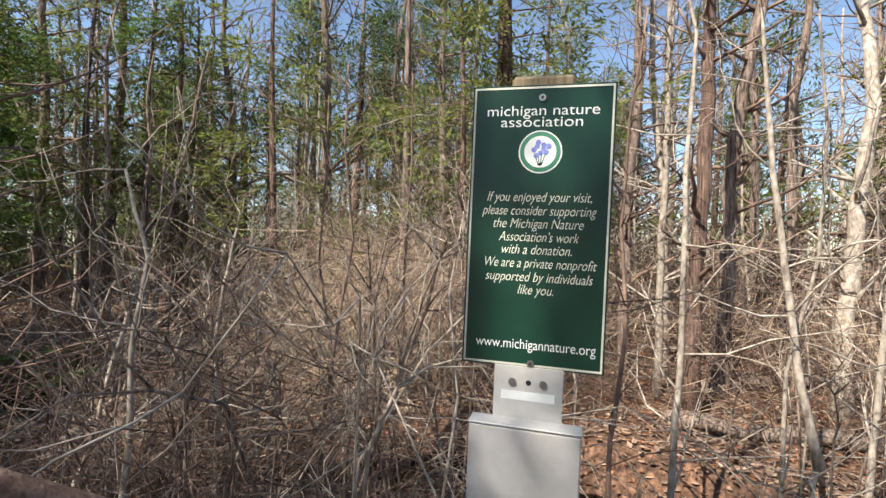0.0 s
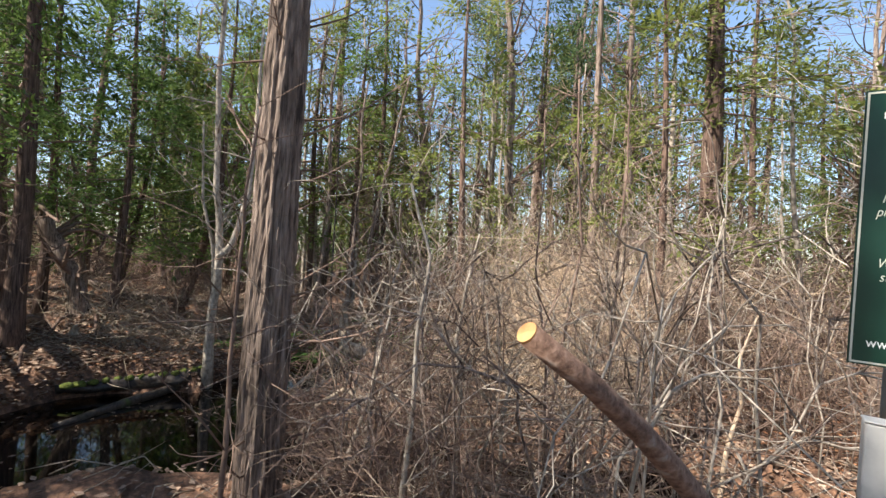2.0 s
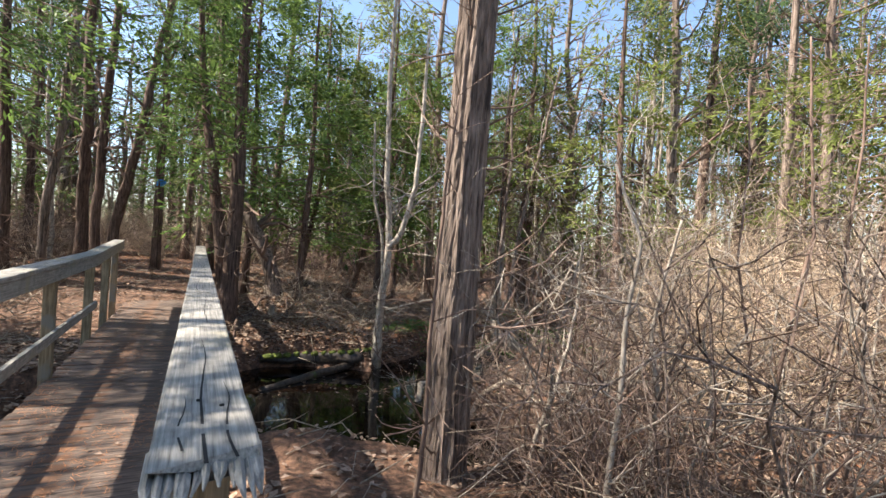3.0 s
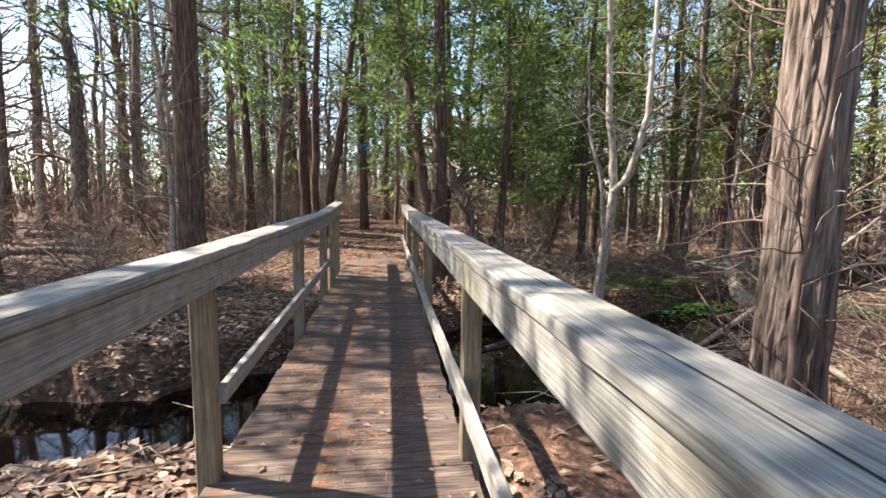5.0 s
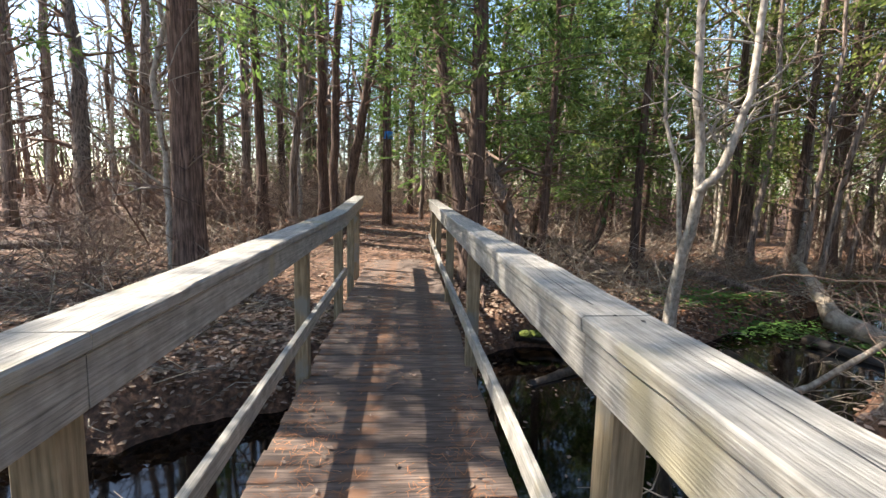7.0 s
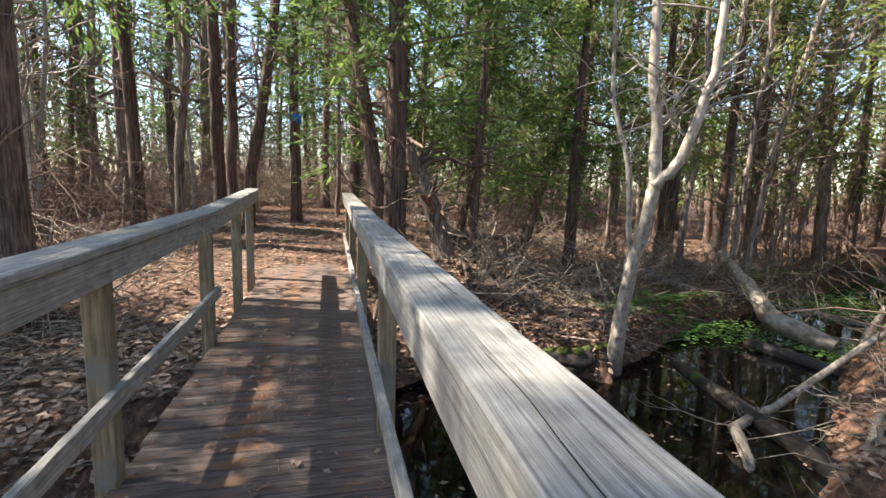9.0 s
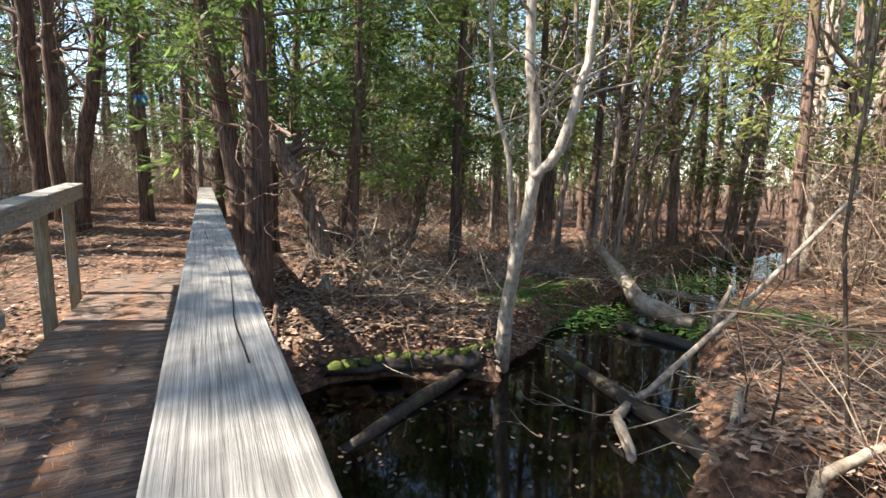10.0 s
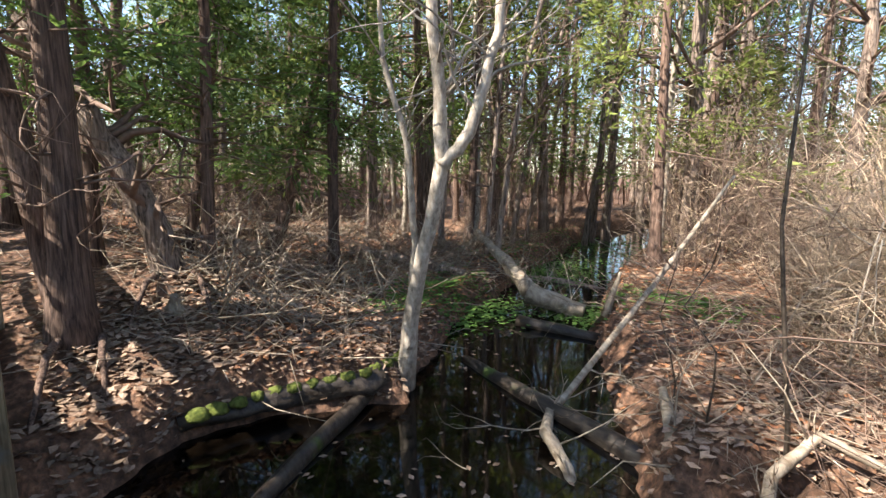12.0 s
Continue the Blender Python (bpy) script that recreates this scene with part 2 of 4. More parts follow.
def ground_z(x, y):
    x, y = np.asarray(x, float), np.asarray(y, float)
    far = np.hypot(x + 4, y)
    z = -0.32 + 0.09 * lumps(x, y) + 0.25 * step(far, 12, 40)
    z = z + 0.3 * step(-x, 7.5, 12.0) * (1 - step(y, 0.5, 4.5)) + 0.4 * step(-x, 11.5, 15) * (1 - step(np.abs(y + 0.7), 1.5, 7))
    z = z + 0.13 * step(-x, 8.4, 9.2) * step(y, -0.3, 0.4) * (1 - step(y, 1.8, 3.2)) + 0.24 * np.exp(-((x + 10.2) ** 2 + (y - 1.5) ** 2) / 0.5)
    bank = step(x, -1.4, -0.3) * (1 - step(y, 1.4, 3.0)) * (1 - step(-y, 3.0, 6.0))
    z = z * (1 - bank) + bank * (-0.03 + 0.015 * lumps(x * 2, y * 2))
    pth = step(-x, 10.2, 11.4) * (1 - step(np.abs(y + 0.6), 0.7, 1.3))
    z = z * (1 - pth) + pth * (0.02 + 0.4 * step(-x, 11.0, 15.5) + 0.012 * lumps(x * 2, y * 2))
    d = np.minimum(near_line(x, y, STREAM, S_HALF), near_line(x, y, SIDE, SIDE_HALF)) + 0.18 * lumps(x * 1.3, y * 1.3)
    dig = 1 - step(d, -0.28, 0.24)
    return z * (1 - dig) + dig * (-1.0)


def gz(x, y):
    return float(ground_z(x, y))


axis = lambda lo, hi, fine_lo, fine_hi, s, n: np.concatenate([-np.geomspace(fine_lo - lo + 1, 1, n)[:-1] + fine_lo + 1, np.arange(fine_lo, fine_hi, s), np.geomspace(1, hi - fine_hi + 1, n) + fine_hi - 1])
gx, gy = axis(-420, 420, -20, 6, 0.12, 30), axis(-420, 420, -9, 17, 0.12, 30)
GX, GY = np.meshgrid(gx, gy, indexing="ij")
GZ = ground_z(GX, GY)
g = Build()
ny = len(gy)
g.add(np.stack([GX, GY, GZ], -1).reshape(-1, 3), [(i * ny + j, (i + 1) * ny + j, (i + 1) * ny + j + 1, i * ny + j + 1) for i in range(len(gx) - 1) for j in range(ny - 1)])
ground = solid("ground", g, M_ground, "brown leaf-covered swampy forest floor with banks", "ground", kind="structure")

w = Build()
wx, wy = np.linspace(-26, 14, 60), np.linspace(-16, 26, 60)
WX, WY = np.meshgrid(wx, wy, indexing="ij")
w.add(np.stack([WX, WY, WX * 0 + WATER], -1).reshape(-1, 3), [(i * 60 + j, (i + 1) * 60 + j, (i + 1) * 60 + j + 1, i * 60 + j + 1) for i in range(59) for j in range(59)])
water = solid("water", w, M_water, "still dark stream water reflecting the sky", "water", kind="structure")

# ---- foot bridge ----
bridge = thing("footbridge", "weathered grey timber footbridge with rails over a stream", "footbridge", at=pose(-5.5, -0.52, 0))
bm_inv = Matrix.Translation((5.5, 0.52, 0))
RIGHT = [(-0.76, 0.0, 1.1), (-3.2, 0.0, 1.09), (-7.4, 0.0, 1.09), (-11.7, 0.0, 1.13)]      # inner upper edge of the cap
LEFT = [(-0.9, -1.03, 1.09), (-3.1, -1.04, 1.08), (-7.3, -1.06, 1.1), (-10.4, -1.17, 1.2)]
CAP, THICK = 0.175, 0.04


def board(a, b, width, thick, side, bevel=0.006, rot_end=False, drop=0.0):
    """A flat board from a to b along its inner upper edge; side is +1 where it reaches to +y."""
    a, b = Vector(a), Vector(b)
    n = max(2, int((b - a).length / 0.12))
    bd = Build()
    prof = [(0, -bevel), (bevel, 0), (width - bevel, 0), (width, -bevel), (width, -thick + bevel), (width - bevel, -thick), (bevel, -thick), (0, -thick + bevel)]
    vs, fs = [], []
    for i in range(n + 1):
        p = a.lerp(b, i / n)
        for j, (py, pz) in enumerate(prof):
            wob = random.uniform(-0.0015, 0.0015)
            ex = random.uniform(-0.09, 0.05) if (rot_end and i == 0) else 0
            vs.append((p.x + ex, p.y + side * py + wob, p.z + pz - drop + wob * (2.5 if rot_end and i < 4 else 1)))
    k = len(prof)
    for i in range(n):
        fs += [(i * k + j, i * k + (j + 1) % k, (i + 1) * k + (j + 1) % k, (i + 1) * k + j) for j in range(k)]
    fs += [tuple(range(k)), tuple(range(n * k + k - 1, n * k - 1, -1))]
    bd.add([tuple(bm_inv @ Vector(q)) for q in vs], fs)
    return bd


for rail, side in ((RIGHT, 1), (LEFT, -1)):
    for i, (a, b) in enumerate(zip(rail, rail[1:])):
        a2, b2 = Vector(a), Vector(b)
        d = (b2 - a2).normalized()
        if i:
            a2 += d * 0.004
        part("cap_rail", board(a2, b2, CAP, THICK, side, rot_end=(i == 0 and side > 0)), M_wood, bridge, "grey weathered cap board with long cracks", smooth=False)
        fa, fb = a2 + Vector((-0.02 if i == 0 else 0, side * 0.012, 0)), b2 + Vector((0.002, side * 0.012, 0))
        part("side_rail", board(fa, fb, 0.038, 0.12, side, bevel=0.004, drop=THICK + 0.003), M_wood, bridge, "grey weathered board on edge under the cap", smooth=False)
for rail, side, xs in ((RIGHT, 1, (-1.05, -3.17, -5.7, -7.75, -9.9, -11.5)), (LEFT, -1, (-1.1, -3.1, -5.48, -7.3, -8.85, -10.0))):
    pts = rail
    for x in xs:
        for a, b in zip(pts, pts[1:]):
            if b[0] <= x <= a[0]:
                t = (x - a[0]) / (b[0] - a[0])
                y, zt = a[1] + t * (b[1] - a[1]), a[2] + t * (b[2] - a[2])
        zb = gz(x, y) - 0.15 if x > -10.8 else gz(x, y) - 0.2
        h = zt - THICK - 0.004 - zb
        bd = Build()
        bd.box(bm_inv @ Vector((x, y + side * 0.099, zb + h / 2)), (0.092, 0.092, h), bevel=0.006)
        part("post", bd, M_post, bridge, "square brown treated-timber post", smooth=False)
for a, b, side in (((-1.3, 0.012, 0.46), (-7.7, 0.012, 0.4), 1), ((-7.7, 0.012, 0.4), (-11.6, 0.012, 0.45), 1), ((-3.1, -1.055, 0.45), (-7.4, -1.075, 0.47), -1)):
    part("mid_rail", board(a, b, 0.038, 0.088, side, bevel=0.004), M_wood, bridge, "narrow grey lower rail", smooth=False)
for y in (-1.0, -0.5, 0.0):
    bd = Build()
    bd.box(bm_inv @ Vector((-5.4, y, -0.16)), (11.0, 0.05, 0.2), bevel=0.004)
    part("beam", bd, M_plank, bridge, "dark timber beam under the deck", smooth=False)

# rotten, splintered end of the cap and its long drying cracks
random.seed(33)
for k in range(13):
    ln, th = random.uniform(0.03, 0.13), random.uniform(0.012, 0.03)
    bd = Build()
    y0, z0 = CAP * (k + 0.5) / 13, 1.098 - random.uniform(0.004, 0.012)
    p = [bm_inv @ Vector((-0.86, y0, z0 - th / 2)), bm_inv @ Vector((-0.76 + ln * 0.3, y0 + random.uniform(-0.004, 0.004), z0 - th / 2 - 0.002)), bm_inv @ Vector((-0.76 + ln, y0 + random.uniform(-0.01, 0.01), z0 - th / 2 - random.uniform(0.004, 0.02)))]
    bd.tube(p, [th * 0.5, th * 0.45, 0.002], 5, wobble=0.25)
    part("splinter", bd, M_wood, bridge, "rotten grey splinter", smooth=False)
for x0, ln, y0, wd in ((-0.74, 1.0, 0.085, 0.006), (-0.75, 0.45, 0.13, 0.005), (-0.8, 0.3, 0.045, 0.004), (-2.1, 0.9, 0.1, 0.003), (-3.3, 0.7, 0.06, 0.003), (-4.4, 1.1, 0.12, 0.003), (-5.9, 0.8, 0.07, 0.003)):
    n = 12
    vs = []
    for i in range(n + 1):
        t = i / n
        yy = y0 + 0.006 * math.sin(t * 7 + x0 * 5) + random.uniform(-0.0015, 0.0015)
        h = wd * 0.5 * (1 - t) ** 0.7 + 0.0003
        zt = 1.1 - 0.0041 * (-0.76 - x0 + ln * t) if x0 - ln * t > -3.2 else 1.09
        vs += [bm_inv @ Vector((x0 - ln * t, yy - h, zt + 0.0022)), bm_inv @ Vector((x0 - ln * t, yy + h, zt + 0.0022))]
    bd = Build(); bd.add([tuple(q) for q in vs], [(2 * i, 2 * i + 1, 2 * i + 3, 2 * i + 2) for i in range(n)])
    part("drying_crack", bd, M_hole, bridge, "dark drying crack", smooth=False)
for x in (-1.05, -3.17, -5.7, -7.75):
    for dx, dy in ((-0.02, 0.075), (0.025, 0.12)):
        bd = Build(); c = bm_inv @ Vector((x + dx, dy, 1.094))
        bd.tube([c, c + Vector((0, 0, 0.0075 if x > -2 else 0.001))], [0.0055, 0.005], 8)
        part("nail_head", bd, M_hole, bridge, "rusted dark nail head")

# ---- sign ----
sg = thing("information_sign", "dark green sign with cream lettering on a wooden post", "sign")
sg.matrix_basis = Matrix.Translation((0.3875, 1.822, 1.694)) @ Euler((0, 0, radians(12.5))).to_matrix().to_4x4() @ Euler((radians(1.2), radians(1.4), 0)).to_matrix().to_4x4()
SW, SH = 0.312, 0.63
bd = Build(); bd.box((0, 0, 0), (SW, 0.004, SH), bevel=0.001)
part("board", bd, M_green, sg, "dark green enamelled board", smooth=False)


def bar(name, x, z, wd, ht, material, depth=0.0012, y=-0.0026):
    b_ = Build(); b_.box((x, y, z), (wd, depth, ht))
    return part(name, b_, material, sg, smooth=False)


e, bw = 0.006, 0.0042
for x in (-1, 1):
    bar("border", x * (SW / 2 - e), 0, bw, SH - 2 * e + bw, M_cream)
for z in (-1, 1):
    bar("border", 0, z * (SH / 2 - e), SW - 2 * e - bw, bw, M_cream)


def letters(text, x, z, size, material, width, shear=0.0, squash=1.0):
    cu = bpy.data.curves.new("lettering", "FONT")
    cu.body, cu.size, cu.align_x, cu.extrude, cu.shear, cu.offset = text, size, "CENTER", 0.0004, shear, -0.00018
    tmp = new("lettering", cu)
    bpy.context.view_layer.update()
    me = bpy.data.meshes.new_from_object(tmp.evaluated_get(bpy.context.evaluated_depsgraph_get()))
    bpy.data.objects.remove(tmp)
    bpy.data.curves.remove(cu)
    wd = max(q.co.x for q in me.vertices) - min(q.co.x for q in me.vertices)
    me.transform(Matrix.Translation((x, -0.0028, z)) @ Matrix.Rotation(radians(90), 4, "X") @ Matrix.Diagonal((width / wd, squash, 1, 1)))
    me.materials.clear(); me.materials.append(material)
    return part("lettering", me, material, sg)


def sx(px):  # board fractions to metres
    return (px - 0.5) * SW


for text, cx, z, wdt, size, m_, sh in (
    ("michigan nature", 0.5, 0.107, 0.78, 0.033, M_white, 0.0), ("association", 0.5, 0.147, 0.57, 0.033, M_white, 0.0),
    ("If you enjoyed your visit,", 0.5, 0.411, 0.73, 0.031, M_cream, 0.3), ("please consider supporting", 0.5, 0.459, 0.8, 0.031, M_cream, 0.3),
    ("the Michigan Nature", 0.5, 0.505, 0.63, 0.031, M_cream, 0.3), ("Association's work", 0.51, 0.552, 0.56, 0.031, M_cream, 0.3),
    ("with a donation.", 0.5, 0.597, 0.49, 0.031, M_cream, 0.3), ("We are a private nonprofit", 0.52, 0.645, 0.78, 0.031, M_cream, 0.3),
    ("supported by individuals", 0.52, 0.694, 0.75, 0.031, M_cream, 0.3), ("like you.", 0.51, 0.739, 0.25, 0.031, M_cream, 0.3),
    ("www.michigannature.org", 0.52, 0.934, 0.84, 0.032, M_white, 0.0)):
    letters(text, sx(cx), SH / 2 - z * SH, size, m_, wdt * SW, sh)


def disc(name, x, z, r, material, y, depth=0.001, seg=32):
    b_ = Build()
    b_.tube([(x, y, z), (x, y - depth, z)], [r, r], seg)
    return part(name, b_, material, sg, smooth=False)


ez = SH / 2 - 0.236 * SH
disc("emblem_ring", sx(0.5), ez, 0.0475, M_white, -0.002)
disc("emblem_band", sx(0.5), ez, 0.0445, M_teal, -0.003)
disc("emblem_field", sx(0.5), ez, 0.035, M_white, -0.004)
for i in range(9):
    a = i * 2.4
    disc("petal", sx(0.5) + 0.019 * math.cos(a) * (0.4 + 0.08 * i), ez + 0.006 + 0.017 * math.sin(a) * (0.4 + 0.08 * i), 0.0062, M_blue, -0.005, 0.0004 + 0.0001 * i, 7)
for i in range(4):
    b_ = Build(); b_.tube([(sx(0.5) + 0.002 * i - 0.003, -0.0054, ez - 0.03), (sx(0.5) + 0.008 * (i - 1.5), -0.0054, ez - 0.004)], [0.0012, 0.0008], 5)
    part("stem", b_, M_teal, sg)
for z in (0.046, 0.984):
    disc("screw", sx(0.5), SH / 2 - z * SH, 0.0078, M_steel, -0.002, 0.004, 14)
    disc("screw_recess", sx(0.5), SH / 2 - z * SH, 0.0032, M_hole, -0.006, 0.0005, 6)
b_ = Build(); b_.box((0.0, 0.075, -0.57), (0.14, 0.14, 1.82), bevel=0.008)
part("post", b_, M_post, sg, "square weathered wooden post", smooth=False)
b_ = Build(); b_.box((-0.003, -0.001, -0.38), (0.152, 0.006, 0.135), bevel=0.001)
part("mounting_plate", b_, M_zinc, sg, "grey metal plate with two screws", smooth=False)
for x, m_ in ((-0.038, M_steel), (-0.002, M_hole), (0.03, M_steel)):
    disc("screw" if m_ is M_steel else "hole", x, -0.348, 0.0085 if m_ is M_steel else 0.006, m_, -0.004, 0.004 if m_ is M_steel else 0.0006, 14)
bar("label_strip", -0.003, -0.378, 0.118, 0.02, M_white, 0.0006, -0.0045)
b_ = Build(); b_.box((-0.004, -0.03, -0.6), (0.238, 0.05, 0.33), bevel=0.003)
part("brochure_box", b_, M_zinc, sg, "plain light grey metal box", smooth=False)
b_ = Build(); b_.box((-0.004, -0.03, -0.431), (0.242, 0.054, 0.005), bevel=0.002)
part("lid", b_, M_zinc, sg, "light grey metal lid", smooth=False)

# ---- trees ----
def trunk_points(base, top, n=12, sway=0.06):
    base, top = np.array(base, float), np.array(top, float)
    L = np.linalg.norm(top - base)
    ph = np.random.uniform(0, 6, 4)
    out = []
    for i in range(n + 1):
        t = i / n
        off = np.array((math.sin(t * 5 + ph[0]) - math.sin(ph[0]), math.sin(t * 6 + ph[1]) - math.sin(ph[1]), 0)) * sway * min(1, L / 5)
        out.append(base + (top - base) * t + off * t)
    return out


def grow(bd, p, d, length, r, depth, spread=0.6, up=0.15, seg=4, kids=3, droop=0.0):
    """A bare limb with side twigs."""
    n = 4
    pts, q, dd = [np.array(p, float)], np.array(p, float), unit(d)
    for i in range(n):
        dd = unit(dd + np.random.normal(0, 0.2, 3) + np.array((0, 0, up - droop)) * 0.25)
        q = q + dd * length / n
        pts.append(q)
    bd.tube(pts, np.linspace(r, max(r * 0.35, 0.0012), n + 1), seg)
    if depth:
        for k in range(kids):
            i = np.random.randint(1, n + 1)
            nd = unit(unit(pts[i] - pts[i - 1]) + np.random.normal(0, spread, 3))
            grow(bd, pts[i], nd, length * np.random.uniform(0.4, 0.7), max(r * 0.5, 0.0015), depth - 1, spread, up, 3, kids, droop)
    return pts


def spray(bd, p, d, size, n, flat=0.5):
    """A flat, drooping, feathery fan of narrow leaf scales."""
    d = unit(d)
    s = unit(np.cross(d, (0, 0, 1.0)) + np.random.normal(0, 0.25, 3))
    up = np.cross(s, d)
    n = int(n * 1.4)
    t = np.random.uniform(0.05, 1, (n, 1))
    sd = np.random.uniform(-1, 1, (n, 1)) * (1 - 0.55 * t) * 0.65
    c = np.asarray(p) + d * size * t + s * size * sd + up * np.random.normal(0, 0.06, (n, 1)) * size - np.array((0, 0, 0.25)) * size * t * t
    l = size * np.random.uniform(0.16, 0.34, (n, 1))
    wd = l * np.random.uniform(0.09, 0.18, (n, 1))
    ax = d * 0.8 + s * sd * 1.6 + np.random.normal(0, 0.3, (n, 3))
    ax /= np.linalg.norm(ax, axis=1)[:, None]
    sw = np.cross(ax, up + np.random.normal(0, flat, (n, 3)))
    sw /= np.linalg.norm(sw, axis=1)[:, None] + 1e-9
    vs = np.stack([c - sw * wd * 0.4, c + ax * l * 0.5 - sw * wd, c + ax * l, c + ax * l * 0.5 + sw * wd], 1).reshape(-1, 3)
    bd.add(vs, [(o, o + 1, o + 2, o + 3) for o in range(0, 4 * n, 4)])


def conifer(name, base, top, r, crown_from, crown_r, bark, leaf, label, group="", sprays=420, leaves=16, size=0.5, seg=12, dead=14, up=-0.1, side=None):
    """Trunk, dead stubs and limbs, and a crown of drooping sprays."""
    base, top = np.array(base, float), np.array(top, float)
    ob = thing(name, label, "tree", group, at=pose(*base))
    L = np.linalg.norm(top - base)
    pts = [q - base for q in trunk_points(base, top, 14, 0.1)]
    pts[0] = pts[0] - np.array((0, 0, 0.35))
    rad = [r * (1.0 - 0.8 * i / 14) for i in range(15)]
    rad[0] = r * 1.7
    rad.insert(1, r * 1.15)
    pts.insert(1, pts[0] + np.array((0, 0, 0.6)))
    bd = Build(); bd.tube(pts, rad, seg, ridges=max(3, seg // 3), depth=0.05, wobble=0.04)
    part("trunk", bd, bark, ob)
    P = np.array(pts)
    lim, cr = Build(), Build()
    at = lambda t: P[1] + (P[-1] - P[1]) * t
    for i in range(dead):
        t = np.random.uniform(0.05, crown_from + 0.1)
        a = np.random.uniform(0, 6.28)
        grow(lim, at(t), (math.cos(a), math.sin(a), np.random.uniform(-0.2, 0.4)), np.random.uniform(0.3, 1.3), 0.008 + r * 0.04, 1, kids=2)
    nb = max(10, sprays // 9)
    for i in range(nb):
        t = crown_from + (1 - crown_from) * (i + np.random.uniform(0, 1)) / nb
        a = np.random.uniform(0, 6.28) if side is None else side + np.random.normal(0, 0.9)
        ln = crown_r * (1.08 - 0.85 * (t - crown_from) / (1 - crown_from)) * np.random.uniform(0.55, 1.15)
        d = unit((math.cos(a), math.sin(a), up + np.random.uniform(-0.2, 0.25)))
        p0 = at(t)
        p1 = p0 + d * ln
        lim.tube([p0, p0 + d * ln * 0.5 + np.array((0, 0, 0.04)), p1], [0.008 + r * 0.06, 0.008, 0.003], 4)
        for k in range(9):
            f = np.random.uniform(0.3, 1.02)
            dd = unit(d + np.random.normal(0, 0.55, 3))
            spray(cr, p0 + d * ln * f + np.random.normal(0, 0.05, 3), dd, size * np.random.uniform(0.7, 1.3), leaves)
    part("branchwork", lim, M_twig, ob)["kind"] = "stuff"
    part("crown", cr, leaf, ob, smooth=False)["kind"] = "stuff"
    return ob


def bare_tree(name, pts, radii, bark, label, group="", twigs=14, tw_len=0.9, seg=8, depth=1, frm=0.3, ridges=0, sink=0.3, kids=2):
    """A leafless trunk through the given points, with side limbs."""
    b0 = np.array(pts[0], float)
    ob = thing(name, label, "tree", group, at=pose(*b0))
    P = [np.array(q, float) - b0 for q in pts]
    fine, fr = [], []
    for i in range(len(P) - 1):
        for k in range(4):
            t = k / 4
            fine.append(P[i] + (P[i + 1] - P[i]) * t + np.random.normal(0, radii[0] * 0.12, 3))
            fr.append(radii[i] + (radii[i + 1] - radii[i]) * t)
    fine.append(P[-1]); fr.append(radii[-1])
    fine[0] = np.array((0, 0, -sink)); fr[0] *= 1.35
    bd = Build(); bd.tube(fine, fr, seg, ridges=ridges, depth=0.06 if ridges else 0, wobble=0.05)
    part("trunk", bd, bark, ob)
    lim = Build()
    for i in range(twigs):
        k = np.random.randint(int(len(fine) * frm), len(fine))
        a = np.random.uniform(0, 6.28)
        grow(lim, fine[k], (math.cos(a), math.sin(a), np.random.uniform(0.1, 1.0)), tw_len * np.random.uniform(0.5, 1.2), max(fr[k] * 0.4, 0.004), depth, kids=kids)
    part("branchwork", lim, bark if bark is M_pale else M_twig, ob)["kind"] = "stuff"
    return ob


def up(x, y, h, lx=0.0, ly=0.0, n=5):
    """Points of a gently swaying upright stem from the ground."""
    z = gz(x, y)
    return [(x + lx * (i / n) ** 1.2 + np.random.normal(0, 0.02) * i, y + ly * (i / n) ** 1.2 + np.random.normal(0, 0.02) * i, z + h * i / n) for i in range(n + 1)]


# the large furrowed trunk beside the bridge
bx, by = -3.2, 1.9
pts = [(bx, by, -1.1), (bx, by, -0.5), (bx - 0.01, by, 0.3), (bx, by, 1.5), (bx + 0.03, by, 3.0), (bx + 0.05, by + 0.02, 6), (bx, by, 13)]
bz = Build()
fine = []
for i in range(len(pts) - 1):
    k = max(2, int((pts[i + 1][2] - pts[i][2]) / 0.09))
    fine += [tuple(np.array(pts[i]) + (np.array(pts[i + 1]) - np.array(pts[i])) * j / k) for j in range(k)]
bigtree = thing("tree", "large straight trunk with shaggy furrowed grey-brown bark", "tree", at=pose(bx, by, gz(bx, by)))
bz.tube([np.array(q) - np.array((bx, by, gz(bx, by))) for q in fine], [0.175 * (1.25 if q[2] < -0.3 else 1.0) * (1 - 0.045 * max(q[2], 0)) for q in fine], 72, ridges=17, depth=0.045, wobble=0.045)
part("trunk", bz, M_bark, bigtree, smooth=False)
lim = Build()
for i in range(46):
    a, z = random.uniform(0, 6.28), random.uniform(0.2, 8)
    grow(lim, (0.13 * math.cos(a), 0.13 * math.sin(a), z), (math.cos(a), math.sin(a), random.uniform(-0.2, 0.5)), random.uniform(0.5, 1.3) * (1.0 if math.sin(a) > -0.2 else 0.5), 0.01, 1, kids=3)
part("branchwork", lim, M_twig, bigtree)["kind"] = "stuff"
conifer("cedar_tree", (-2.33, 8.92, gz(-2.33, 8.92)), (-2.14, 9.01, 12.5), 0.21, 0.3, 2.6, M_redbark, M_gold, "tall cedar with dark trunk and sunlit yellow-green foliage", sprays=560, size=0.5, dead=30)
